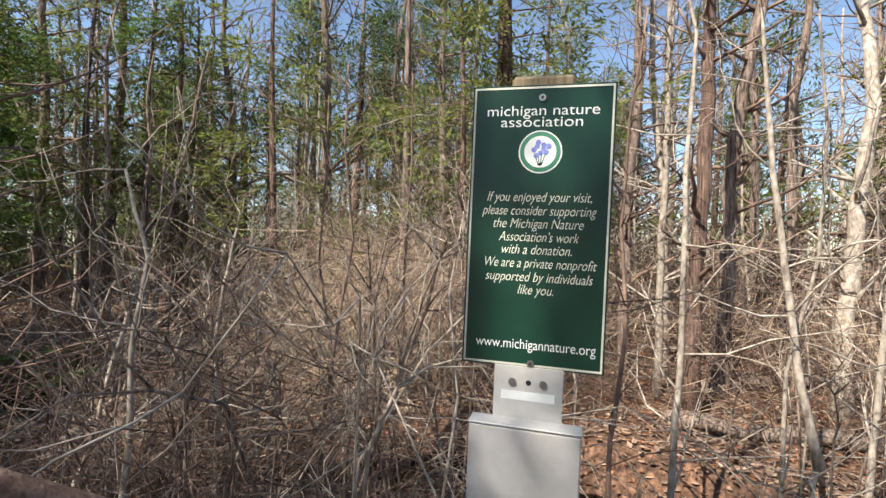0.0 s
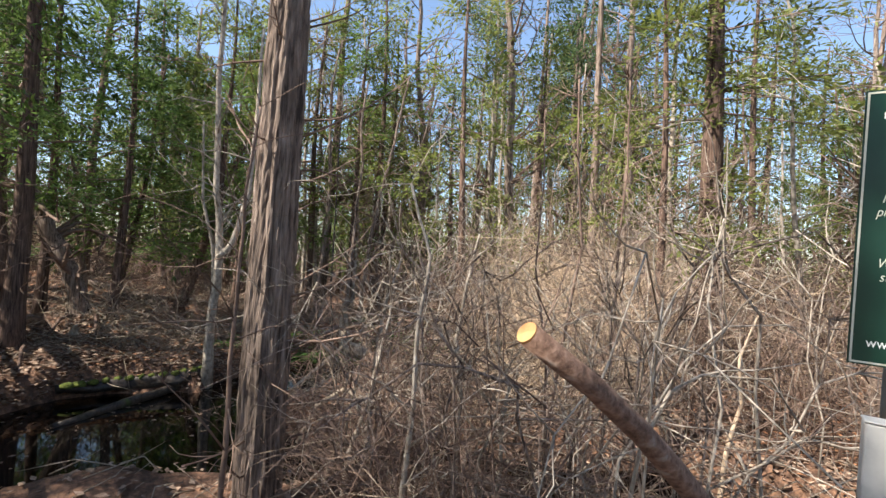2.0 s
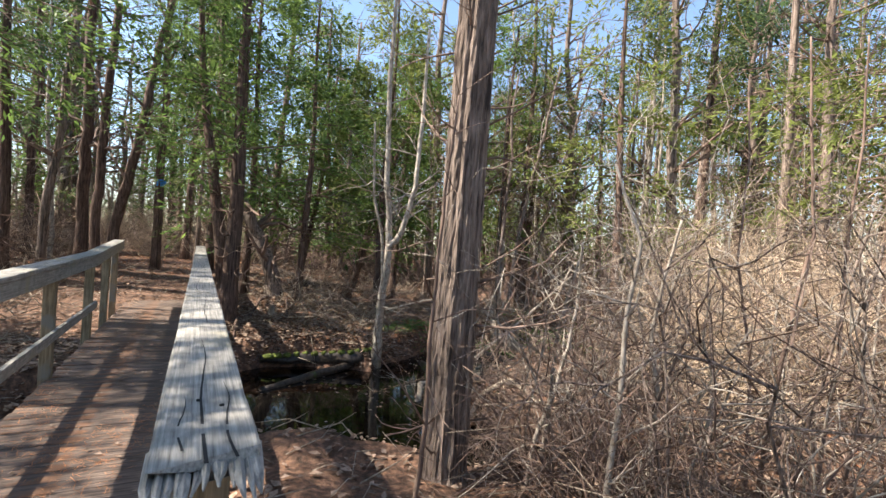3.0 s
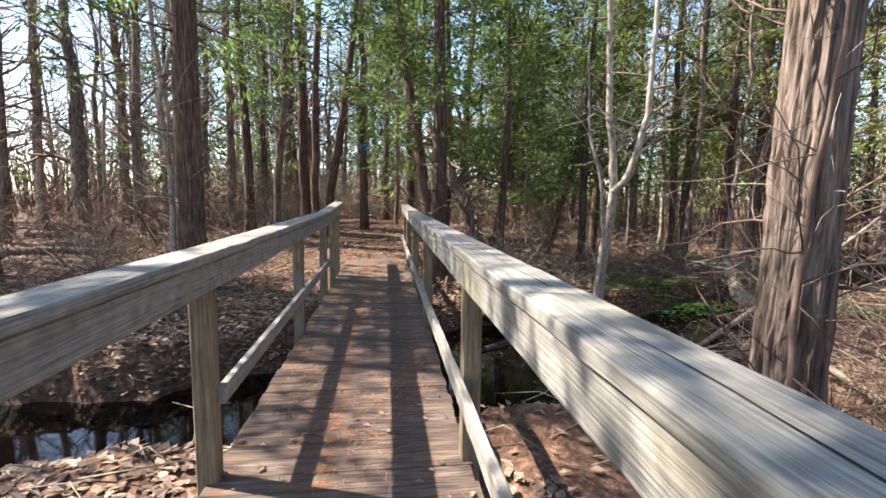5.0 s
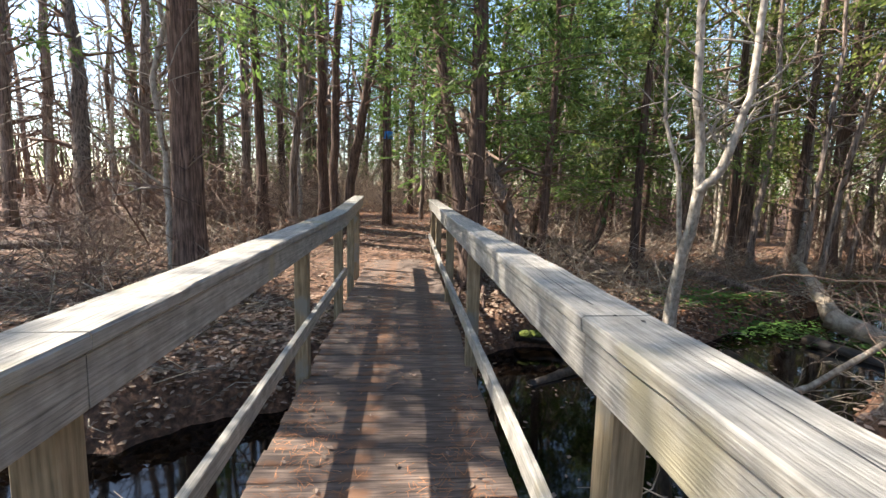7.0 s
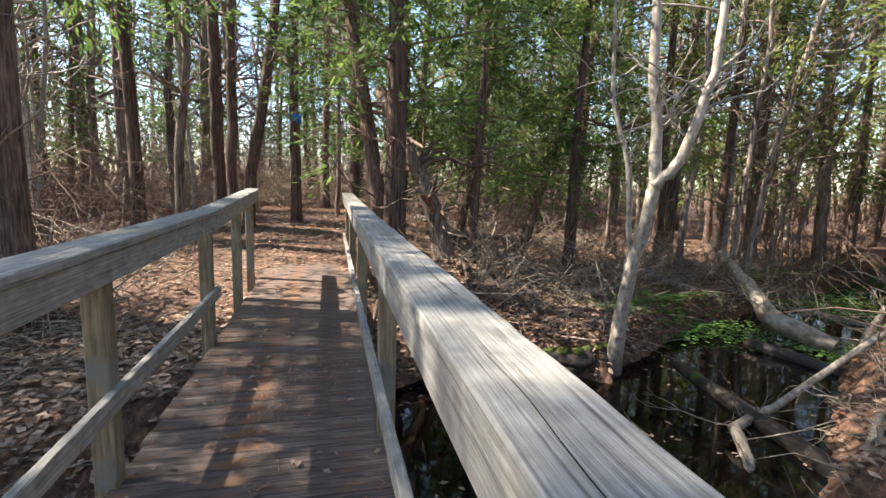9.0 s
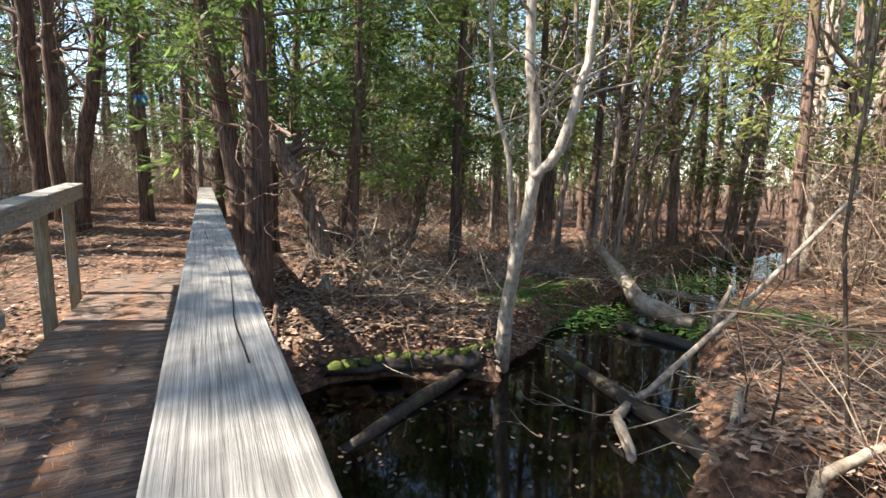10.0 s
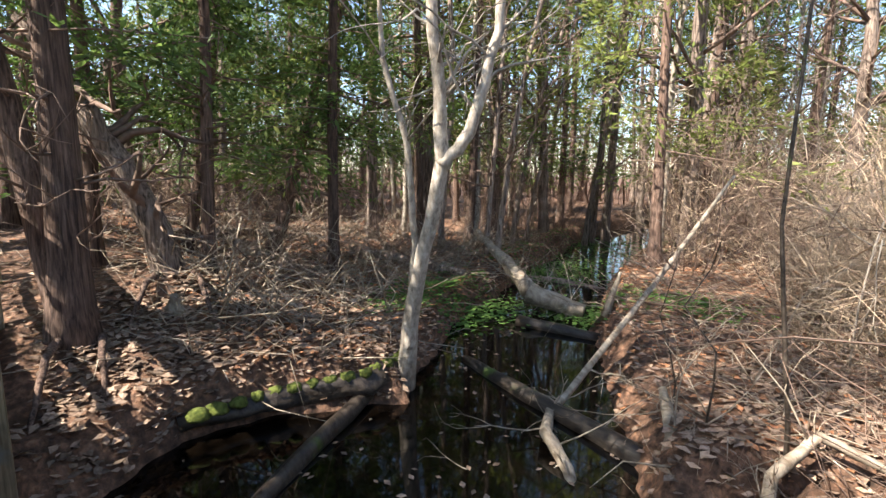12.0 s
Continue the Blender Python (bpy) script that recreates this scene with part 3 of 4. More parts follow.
conifer("cedar_tree", (-2.80, 8.22, gz(-2.80, 8.22)), (-2.82, 8.21, 8.5), 0.075, 0.22, 1.6, M_redbark, M_gold, "slender cedar with yellow-green foliage", sprays=300, size=0.45)
for t_ in ((-4.92, 9.72, 0.1, 13), (-8.80, 12.78, 0.1, 14), (-12.54, 15.36, 0.1, 14), (-11.87, 13.45, 0.08, 12)):
    conifer("pine_tree", (t_[0], t_[1], gz(t_[0], t_[1])), (t_[0] + 0.25, t_[1] + 0.1, t_[3]), t_[2], 0.5, 1.7, M_bark, M_pine, "thin pine with a sparse needle crown", "thin pines", sprays=200, size=0.55)
# saplings near the sign
SAP = "pale thin leafless sapling in the undergrowth"
for x, y, h, r, lx, ly, c in ((0.60, 4.80, 5.5, 0.03, 0.15, 0.0, M_pale), (1.65, 5.00, 1.25, 0.042, -0.1, 0.0, M_pale), (0.24, 4.17, 3.6, 0.02, 0.25, 0.0, M_twig), (-2.19, 3.02, 2.1, 0.026, -0.05, 0.05, M_pale), (-1.97, 3.25, 1.6, 0.02, 0.16, 0, M_pale), (-3.11, 2.78, 2.0, 0.026, 0.1, 0.1, M_pale), (-1.8, 2.15, 2.3, 0.022, 0.0, 0.05, M_pale), (-2.78, 2.39, 1.9, 0.022, 0.35, 0.1, M_pale), (1.32, 5.17, 4.5, 0.022, 0.2, 0.1, M_pale), (1.93, 5.48, 3.8, 0.03, 0.3, 0.1, M_pale), (-2.19, 4.26, 4.2, 0.018, -0.3, 0, M_twig), (-2.05, 5.01, 4.5, 0.02, 0.3, 0, M_twig), (-2.76, 1.44, 2.8, 0.02, 0.1, 0.1, M_twig), (-1.75, 3.56, 3.4, 0.018, 0.1, 0.2, M_twig), (-1.07, 5.56, 2.2, 0.03, 0.2, 0.1, M_tan), (-5.39, 3.61, 1.3, 0.009, -0.1, 0.1, M_dark), (-5.66, 3.76, 1.2, 0.008, -0.2, 0.1, M_dark)):
    bare_tree("sapling", up(x, y, h, lx, ly), [r * (1 - 0.13 * i) for i in range(6)], c, SAP if c is M_pale else "thin grey-brown leafless sapling in the undergrowth", "saplings", twigs=16, tw_len=0.5 + 0.12 * h, depth=2, seg=7, frm=0.15)
bare_tree("sapling", [(-4.89, 3.59, -0.51), (-5.1, 3.54, 1.09), (-5.1, 3.54, 2.31), (-5.1, 3.54, 3.77)], [0.015, 0.012, 0.01, 0.007], M_dark, "thin dark leafless sapling at the water's edge", "saplings", twigs=16, tw_len=0.7, depth=2, seg=8, frm=0.4)
# fork of the pale sapling beyond the sign
fx, fy = 1.65, 5.00
bare_tree("sapling", [(fx - 0.1, fy, gz(fx, fy) + 1.2), (fx - 0.25, fy - 0.05, gz(fx, fy) + 1.9), (fx - 0.42, fy - 0.1, 2.3), (fx - 0.5, fy - 0.1, 3.5)], [0.032, 0.026, 0.02, 0.012], M_pale, "upper fork of a pale leafless sapling", "saplings", twigs=12, depth=2, sink=0.02)
# trunks behind the sign
TR = "sunlit grey-brown forest trunk among bare twigs"
for x, y, r, lx, ly, h, c in ((0.80, 7.83, 0.11, 0.1, 0.1, 10, M_redbark), (1.14, 8.90, 0.12, 0.55, 0.2, 9, M_bark), (2.44, 8.45, 0.11, 0.7, 0.25, 8, M_pale), (-0.25, 9.31, 0.1, 0.2, 0.1, 9, M_bark), (0.34, 8.49, 0.06, 0.2, 0.1, 8, M_pale), (2.46, 11.83, 0.11, 0.3, 0.1, 10, M_bark), (2.16, 15.05, 0.12, 0.2, 0.1, 11, M_bark), (3.90, 12.57, 0.12, 0.2, 0.1, 11, M_bark)):
    bare_tree("tree", up(x, y, h, lx, ly, 6), [r * (1 - 0.1 * i) for i in range(7)], c, TR, "forest trunks", twigs=22, tw_len=1.3, depth=2, seg=11, frm=0.15, ridges=5)
# left of the bridge
for x, y, r, lx, ly, h, c, lb in ((-9.21, -3.83, 0.055, -0.25, -0.1, 6, M_pale, "thin pale crooked stem beside a cedar"), (-13.49, -7.74, 0.2, -1.6, -1.1, 8, M_bark, "dark trunk leaning over the forest floor"), (-15.09, -2.67, 0.15, 0.1, 0, 12, M_redbark, TR), (-14.65, -2.29, 0.12, 0.05, 0.1, 12, M_redbark, TR), (-14.02, -1.94, 0.13, 0.3, 1.5, 9, M_redbark, "dark leaning trunk beside the path"), (-16.28, -5.06, 0.13, 0.1, 0, 11, M_bark, TR), (-19.47, -7.26, 0.16, 0.1, 0.2, 12, M_bark, TR), (-15.47, -7.40, 0.14, -0.2, 0.2, 11, M_bark, TR), (-14.13, -3.26, 0.1, 0.1, 0.6, 9, M_bark, TR), (-18.25, -4.57, 0.12, 0.1, 0.1, 11, M_redbark, TR), (-14.34, 0.32, 0.13, -0.05, 0.1, 11, M_redbark, "dark upright trunk at the end of the rail"), (-15.87, -0.02, 0.06, 0, 0.1, 8, M_bark, TR), (-18.87, -12.20, 0.17, -0.4, 0, 12, M_bark, TR), (-15.77, -11.09, 0.15, -0.4, 0, 12, M_bark, TR), (-15.70, 2.12, 0.12, 0.1, 0.3, 11, M_redbark, TR), (-12.71, 1.83, 0.07, 0.5, -0.6, 3.4, M_bark, TR)):
    bare_tree("tree", up(x, y, h, lx, ly, 6), [r * (1 - 0.1 * i) for i in range(7)], c, lb, "forest trunks" if lb is TR else "", twigs=20, tw_len=1.2, depth=2, seg=14, frm=0.25, ridges=5)
conifer("cedar_tree", (-9.2, -3.55, gz(-9.2, -3.55)), (-9.1, -3.5, 14), 0.23, 0.27, 3.0, M_redbark, M_cedar, "straight reddish-brown cedar trunk beside the bridge", sprays=720, size=0.55, seg=18, dead=16)
# tall trees added on the sunny side, out of view, shading bridge and sign
for x, y, h in ((-2.0, -4.4, 11), (0.6, -5.0, 12), (-4.4, -6.2, 12), (-9.4, -6.8, 11.5), (2.6, -3.6, 10), (-1.2, -7.5, 13), (-7.2, -8.5, 13), (1.5, -8.2, 14), (4.5, -6.0, 12)):
    shade_cedar = conifer("cedar_tree", (x, y, gz(x, y)), (x + 0.1, y, h), 0.14, 0.3, 1.9, M_redbark, M_cedar, "tall cedar added to shade the bridge", "shade cedars", sprays=340, size=0.55, dead=8)
# further added copies, placed for their shade on the left bank
for x, y, k, a in ((-8.6, -8.4, 1.0, 70), (-10.2, -10.6, 1.1, 310), (-11.8, -12.6, 1.15, 250)):
    copy_thing(shade_cedar, pose(x, y, gz(x, y), 0, 0, a)).scale = (k, k, k)
bl = bare_tree("tree", up(-14.5, -0.95, 10, 0.15, 0.05, 6), [0.115 * (1 - 0.1 * i) for i in range(7)], M_redbark, "slim dark trunk with a blue paint mark by the path", "", twigs=18, tw_len=1.0, depth=2, seg=12, ridges=4, frm=0.3)
b_ = Build(); zz = 2.65 - gz(-14.5, -0.95); b_.tube([(0.03, 0.01, zz - 0.09), (0.033, 0.01, zz), (0.036, 0.01, zz + 0.09)], [0.121, 0.12, 0.119], 14)
part("trail_mark", b_, M_blaze, bl, "bright blue painted trail mark")
# double trunk and leaning cedar by the pool
DT = "dark double cedar trunk with flaring base beside the stream"
conifer("cedar_tree", (-9.3, 0.57, gz(-9.3, 0.57)), (-9.40, 0.78, 9.5), 0.15, 0.28, 2.0, M_redbark, M_cedar, DT, sprays=420, size=0.42, seg=16)
conifer("cedar_tree", (-9.48, 0.55, gz(-9.48, 0.55)), (-10.42, -0.20, 6.81), 0.13, 0.3, 1.8, M_redbark, M_cedar, DT, sprays=300, size=0.42, seg=16)
bare_tree("tree", [(-10.26, 1.58, 0.08), (-10.35, 1.39, 0.82), (-10.5, 1.09, 1.53), (-10.63, 0.83, 2.13), (-10.8, 0.53, 2.77)], [0.17, 0.14, 0.125, 0.115, 0.09], M_bark, "strongly leaning grey-brown trunk with torn base", "", twigs=12, tw_len=0.9, depth=2, seg=14, frm=0.1, ridges=5)
bare_tree("tree", [(-7.88, 2.95, -0.55), (-7.6, 2.9, 0.4), (-7.25, 2.84, 1.45), (-7.3, 2.75, 2.4), (-7.32, 2.7, 4.2), (-7.3, 2.7, 6.0)], [0.09, 0.068, 0.06, 0.045, 0.038, 0.025], M_pale, "pale forked trunk rooted on the stream bank", "", twigs=16, tw_len=0.6, depth=2, seg=12, frm=0.5)
bare_tree("tree", [(-7.25, 2.84, 1.42), (-7.1, 2.98, 1.65), (-6.95, 3.1, 2.4), (-6.95, 3.15, 3.4), (-7.0, 3.2, 5.0)], [0.052, 0.05, 0.038, 0.034, 0.022], M_pale, "pale upper fork of a bank-side trunk", "", twigs=12, tw_len=0.9, depth=2, seg=10, frm=0.3, sink=0.02)
bare_tree("sapling", [(-7.75, 2.92, 0.0), (-7.72, 2.95, 0.7), (-7.78, 2.9, 1.6), (-7.95, 2.75, 2.3), (-8.0, 2.7, 3.6)], [0.035, 0.032, 0.03, 0.024, 0.015], M_pale, "slim pale stem beside a forked trunk", "saplings", twigs=10, depth=2, frm=0.3)
for x, y, lx, ly, h, r, lf, sp in ((-12.66, 3.73, 0.9, 1.5, 6.0, 0.13, M_cedar, 420), (-13.37, 5.32, 0.1, 0.2, 8, 0.12, M_cedar, 420), (-12.90, 7.30, 0.1, 0.1, 9, 0.13, M_gold, 420), (-12.70, 2.37, 0.6, 0.7, 6, 0.09, M_cedar, 380), (-12.07, 8.18, 0.2, 0.1, 8.5, 0.11, M_cedar, 260), (-10.69, 2.06, 0.1, 0.1, 7, 0.09, M_cedar, 420), (-11.77, 1.03, 0.1, 0.1, 8, 0.1, M_cedar, 420), (-11.03, 4.01, 0.2, 0.0, 7.5, 0.1, M_gold, 420), (-18.91, -0.37, 0.1, 0, 10, 0.13, M_cedar, 420), (-13.16, -3.68, 0.1, 0, 10, 0.13, M_pine, 300)):
    conifer("cedar_tree", (x, y, gz(x, y)), (x + lx, y + ly, h), r, 0.2 if h < 9 else 0.35, 1.9, M_redbark, lf, "cedar with drooping green sprays over brown trunk", "cedars by the stream", sprays=sp, size=0.46)
for x, y, lx, ly, r, h in ((-10.97, 7.90, 0.8, 0.8, 0.07, 7), (-11.40, 8.90, 1.0, 0.9, 0.06, 7), (-11.81, 12.86, 0.7, 0.6, 0.1, 8), (-11.88, 14.25, 0.1, 0.3, 0.14, 12), (-12.97, 18.95, 0.1, 0.3, 0.15, 14), (-10.80, 7.35, 0.3, 0.2, 0.06, 6.5), (-11.78, 9.95, 1.2, 0.8, 0.05, 7), (-12.44, 20.98, 0.2, 0, 0.14, 14), (-11.78, 7.02, 0.1, 0.2, 0.08, 8)):
    bare_tree("tree", up(x, y, h, lx, ly, 6), [r * (1 - 0.1 * i) for i in range(7)], M_bark, "leafless grey trunk leaning beside the marshy stream", "stream trunks", twigs=18, tw_len=1.2, depth=2, seg=10, frm=0.2, ridges=4)

# ---- dead wood ----
def log(name, pts, radii, material, label, group="", seg=12, stubs=0, wob=0.06):
    b0 = np.array(pts[0], float)
    fine, fr = [], []
    for i in range(len(pts) - 1):
        for k in range(5):
            t = k / 5
            fine.append(np.array(pts[i]) * (1 - t) + np.array(pts[i + 1]) * t - b0 + np.random.normal(0, radii[0] * 0.07, 3)); fr.append(radii[i] * (1 - t) + radii[i + 1] * t)
    fine.append(np.array(pts[-1]) - b0); fr.append(radii[-1])
    bd = Build(); bd.tube(fine, fr, seg, ridges=4, depth=0.07, wobble=wob)
    for i in range(stubs):
        k = np.random.randint(1, len(fine))
        grow(bd, fine[k], np.random.normal(0, 1, 3) + np.array((0, 0, 0.5)), np.random.uniform(0.2, 0.9), 0.008, 2, kids=2)
    ob = solid(name, bd, material, label, "log", group)
    ob.matrix_basis = pose(*b0)
    return ob


ct = np.array((-0.009, 0.871, 1.476)); cd_ = unit((0.175, 0.8, -0.6))
cb = thing("cut_branch", "thick brown sawn-off branch with a fresh orange cut end", "branch", at=pose(*ct))
tl = (ct[2] + 0.3) / 0.6
bd = Build(); bd.tube([cd_ * tl * i / 20 + np.array((0.012 * math.sin(i * 1.1), 0, 0.01 * math.sin(i * 0.8))) * (i > 0) for i in range(21)], [0.0175 + 0.0003 * i + 0.003 * math.exp(-((i - 3) ** 2)) for i in range(21)], 18, ridges=5, depth=0.02, wobble=0.03)
part("limb", bd, M_limb, cb, "brown barked limb")
bd = Build(); bd.tube([cd_ * 0.002, -cd_ * 0.004], [0.0165, 0.016], 18)
part("cut_face", bd, M_cut, cb, "orange sawn face", smooth=False)
log("snag_pole", [(-6.1, 6.1, 1.37), (-6.35, 5.0, 0.35), (-6.6, 3.85, -0.62), (-6.62, 3.6, -0.72), (-6.35, 3.15, -0.62), (-6.05, 3.0, -0.72), (-5.75, 2.75, -0.95)], [0.017, 0.026, 0.034, 0.042, 0.046, 0.044, 0.044], M_dead, "bleached bent dead pole leaning out of the stream", stubs=16)
log("fallen_log", [(-8.75, 6.1, -0.42), (-9.6, 6.6, -0.2), (-11.4, 7.7, 0.1)], [0.13, 0.1, 0.07], M_dead, "broken bleached log with splintered root end", stubs=30)
log("fallen_log", [(-7.9, 6.3, -0.62), (-8.7, 6.05, -0.45)], [0.1, 0.16], M_dead, "splintered reddish rotten log end", stubs=14)
log("sunken_log", [(-7.95, 3.9, -0.76), (-6.9, 3.7, -0.73), (-5.6, 3.5, -0.72)], [0.07, 0.09, 0.1], M_dark, "black wet log half sunk in the stream", "sunken logs")
log("sunken_log", [(-7.0, 0.95, -0.76), (-7.6, 2.0, -0.7), (-8.1, 3.0, -0.66)], [0.06, 0.07, 0.07], M_dark, "dark wet log lying in the pool", "sunken logs")
log("sunken_log", [(-7.3, 5.7, -0.74), (-8.4, 5.4, -0.72)], [0.08, 0.1], M_dark, "black wet log half sunk in the stream", "sunken logs")
MOSSY = [(-8.24, 1.05, -0.6), (-8.18, 1.8, -0.6), (-7.86, 2.5, -0.56), (-8.0, 3.15, -0.56)]
mossy = thing("mossy_log", "dark root log with yellow-green moss along the stream bank", "log", at=pose(*MOSSY[0]))
line = [np.array(MOSSY[i]) * (1 - t) + np.array(MOSSY[i + 1]) * t - np.array(MOSSY[0]) for i in range(3) for t in (0, 0.2, 0.4, 0.6, 0.8)]
bd = Build(); bd.tube([q + np.random.normal(0, 0.012, 3) for q in line], [0.06 + 0.006 * i for i in range(15)], 16, ridges=4, depth=0.1, wobble=0.09)
part("log", bd, M_dark, mossy, "dark wet bark")
for i in range(1, 15):
    bd = Build(); h = np.random.uniform(0.05, 0.085)
    q = line[i] + np.array((0.02, -0.01, 0.05 + 0.006 * i))
    bd.tube([q + np.array((0, 0, -0.03)), q + np.array((0, 0, 0.0)), q + np.array((0.01, 0.01, 0.028)), q + np.array((0.0, 0.0, 0.042))], [h, h * 1.15, h * 0.7, 0.012], 12, wobble=0.25)
    part("moss_cushion", bd, M_moss, mossy, "yellow-green moss")
for x, y, l in ((-9.2, 0.75, 0.8), (-9.15, 0.45, 0.9), (-10.0, 1.7, 0.9), (-10.0, 1.35, 0.8)):
    a = np.random.uniform(-0.9, 0.6)
    log("root", [(x, y, gz(x, y) + 0.05), (x + l * 0.4 * math.cos(a), y + l * 0.4 * math.sin(a), gz(x, y) + 0.04), (x + l * math.cos(a), y + l * math.sin(a), gz(x + l * math.cos(a), y + l * math.sin(a)) - 0.02)], [0.035, 0.028, 0.014], M_redbark, "crooked brown surface root on the bank", "surface roots", seg=9, wob=0.1)
log("dead_root", [(-4.9, 3.1, -0.75), (-4.95, 3.35, -0.35), (-4.8, 3.65, -0.15), (-4.4, 3.8, -0.3), (-3.6, 4.0, -0.5)], [0.036, 0.034, 0.03, 0.024, 0.02], M_dead, "arched bleached dead root at the water's edge", stubs=14)
log("dead_root", [(-5.4, 3.2, -0.8), (-5.55, 3.5, -0.45), (-5.8, 3.9, -0.3)], [0.1, 0.06, 0.03], M_dead, "gnarled grey dead root in the stream", stubs=8)
log("broken_stub", [(-7.4, 5.95, -0.5), (-7.3, 6.1, 0.1)], [0.06, 0.02], M_dead, "short splintered broken stub", stubs=2)
log("tree_stump", [(-9.38, 1.39, -0.31), (-9.38, 1.38, -0.13), (-9.39, 1.35, 0.13)], [0.18, 0.1, 0.04], M_dead, "small jagged mossy stump", stubs=4, wob=0.2)
for a in ((-11.55, -8.57, -11.95, -6.02), (-13.58, -8.79, -14.35, -5.98), (-15.73, -10.62, -17.43, -6.82), (-10.52, -8.24, -12.50, -7.92), (0.48, 6.99, 1.32, 6.97), (1.34, 7.09, 2.65, 7.20), (0.88, 8.76, 2.99, 10.53), (-12.08, 5.24, -9.77, 5.66), (-13.45, 2.30, -14.85, 5.20), (-15.16, 1.93, -14.21, 3.69), (-10.25, 7.93, -8.65, 8.33), (-14.60, 3.33, -10.57, 3.45)):
    za, zb = gz(a[0], a[1]) + 0.06, gz(a[2], a[3]) + 0.08
    log("fallen_log", [(a[0], a[1], za), ((a[0] + a[2]) / 2, (a[1] + a[3]) / 2, (za + zb) / 2 + 0.05), (a[2], a[3], zb)], [0.1, 0.09, 0.06], M_bark, "brown fallen log on the leaf litter", "fallen logs", stubs=8)

# ---- thickets: a few bare shrubs, repeated ----
def shrub_mesh(h, stems, seed, material, kids=3, depth=2, spread=0.85, fan=0.6, r=0.009):
    np.random.seed(seed)
    bd = Build()
    for i in range(stems):
        a = np.random.uniform(0, 6.28)
        p = (0.18 * math.cos(a) * np.random.uniform(0, 1), 0.18 * math.sin(a), -0.1)
        f = np.random.uniform(0.1, 1) * fan
        grow(bd, p, (math.cos(a) * f, math.sin(a) * f, 1), h * np.random.uniform(0.6, 1.1), r * np.random.uniform(0.6, 1.3), depth, spread, -0.25, 4, kids)
    return bd.mesh("bare_shrub", material)


SHRUBS = [shrub_mesh(1.5, 9, 11, M_twig, 4), shrub_mesh(1.9, 8, 12, M_twig, 4), shrub_mesh(1.2, 11, 13, M_twig, 4, fan=0.8), shrub_mesh(2.3, 7, 14, M_twig, 4, fan=0.25)]
TANS = [shrub_mesh(1.9, 14, 21, M_tan, 4, fan=0.5, r=0.007), shrub_mesh(1.4, 14, 22, M_tan, 4, fan=0.8, r=0.006)]
BRUSH = [shrub_mesh(0.9, 10, 31, M_dead, 3, fan=2.2, r=0.007), shrub_mesh(0.8, 10, 32, M_twig, 4, fan=2.5, r=0.007)]
random.seed(5)
np.random.seed(5)


def clear(x, y, m=0.45):
    """Whether a spot is free of the walk, the bridge and open water."""
    if -1.3 - m * 1.6 < y < 0.25 + m * 1.6 and x > -17:
        return False
    if x > -1.6 and y < 2.1:
        return False
    if near_line(np.array(x), np.array(y), SIDE, SIDE_HALF) < 0.05 and x > -3.6:
        return False
    return near_line(np.array(x), np.array(y), STREAM, S_HALF) > 0.35


def strew(meshes, boxes, label, group, name="bare_shrub"):
    for x0, x1, y0, y1, n, smin, smax in boxes:
        k = tries = 0
        while k < n and tries < n * 12:
            tries += 1
            x, y = random.uniform(x0, x1), random.uniform(y0, y1)
            if not clear(x, y):
                continue
            k += 1
            ob = tagged(new(name, random.choice(meshes)), label, "shrub", group)
            s = random.uniform(smin, smax)
            ob.matrix_basis = pose(x, y, gz(x, y), random.uniform(-8, 8), random.uniform(-8, 8), random.uniform(0, 360)) @ Matrix.Diagonal((s, s, s, 1))


strew(SHRUBS, [(-4.4, -0.9, 2.4, 4.6, 16, 0.6, 1.05), (-5.4, -0.5, 6.2, 10, 20, 0.7, 1.1), (-14, -4, 9, 15, 30, 0.9, 1.4), (-12, 6, 10, 19, 44, 1.0, 1.6), (0.9, 7, 6.5, 10, 11, 0.7, 1.1), (-24, -12, -9, -2.4, 44, 0.8, 1.3), (-28, -18, 0, 12, 40, 0.9, 1.5), (-20, -6, -14, -4.5, 26, 0.7, 1.2)], "leafless grey-brown shrub in the thicket", "bare shrubs")
strew(TANS, [(-5.4, -2.4, 5.8, 10, 26, 0.8, 1.4), (-9, -1, 9.5, 15, 26, 0.9, 1.6), (1.5, 7, 6.5, 10, 7, 0.7, 1.2), (-26, -17, -5, 2, 24, 0.8, 1.4)], "sunlit tan leafless shrub in the thicket", "tan shrubs", "tan_shrub")
strew(BRUSH, [(-13, -8.8, 1.6, 6.5, 16, 0.6, 1.0), (-5.6, -2, 3.2, 6, 12, 0.6, 1.0), (-3.8, -0.6, 2.4, 5, 14, 0.6, 1.1), (-12, -7.6, 5.5, 9, 14, 0.6, 1.2), (1, 5, 3, 6, 12, 0.6, 1.1), (-13, -7, -6, -2, 8, 0.6, 1.0)], "tangle of fallen grey twigs on the ground", "twig tangles", "twig_tangle")


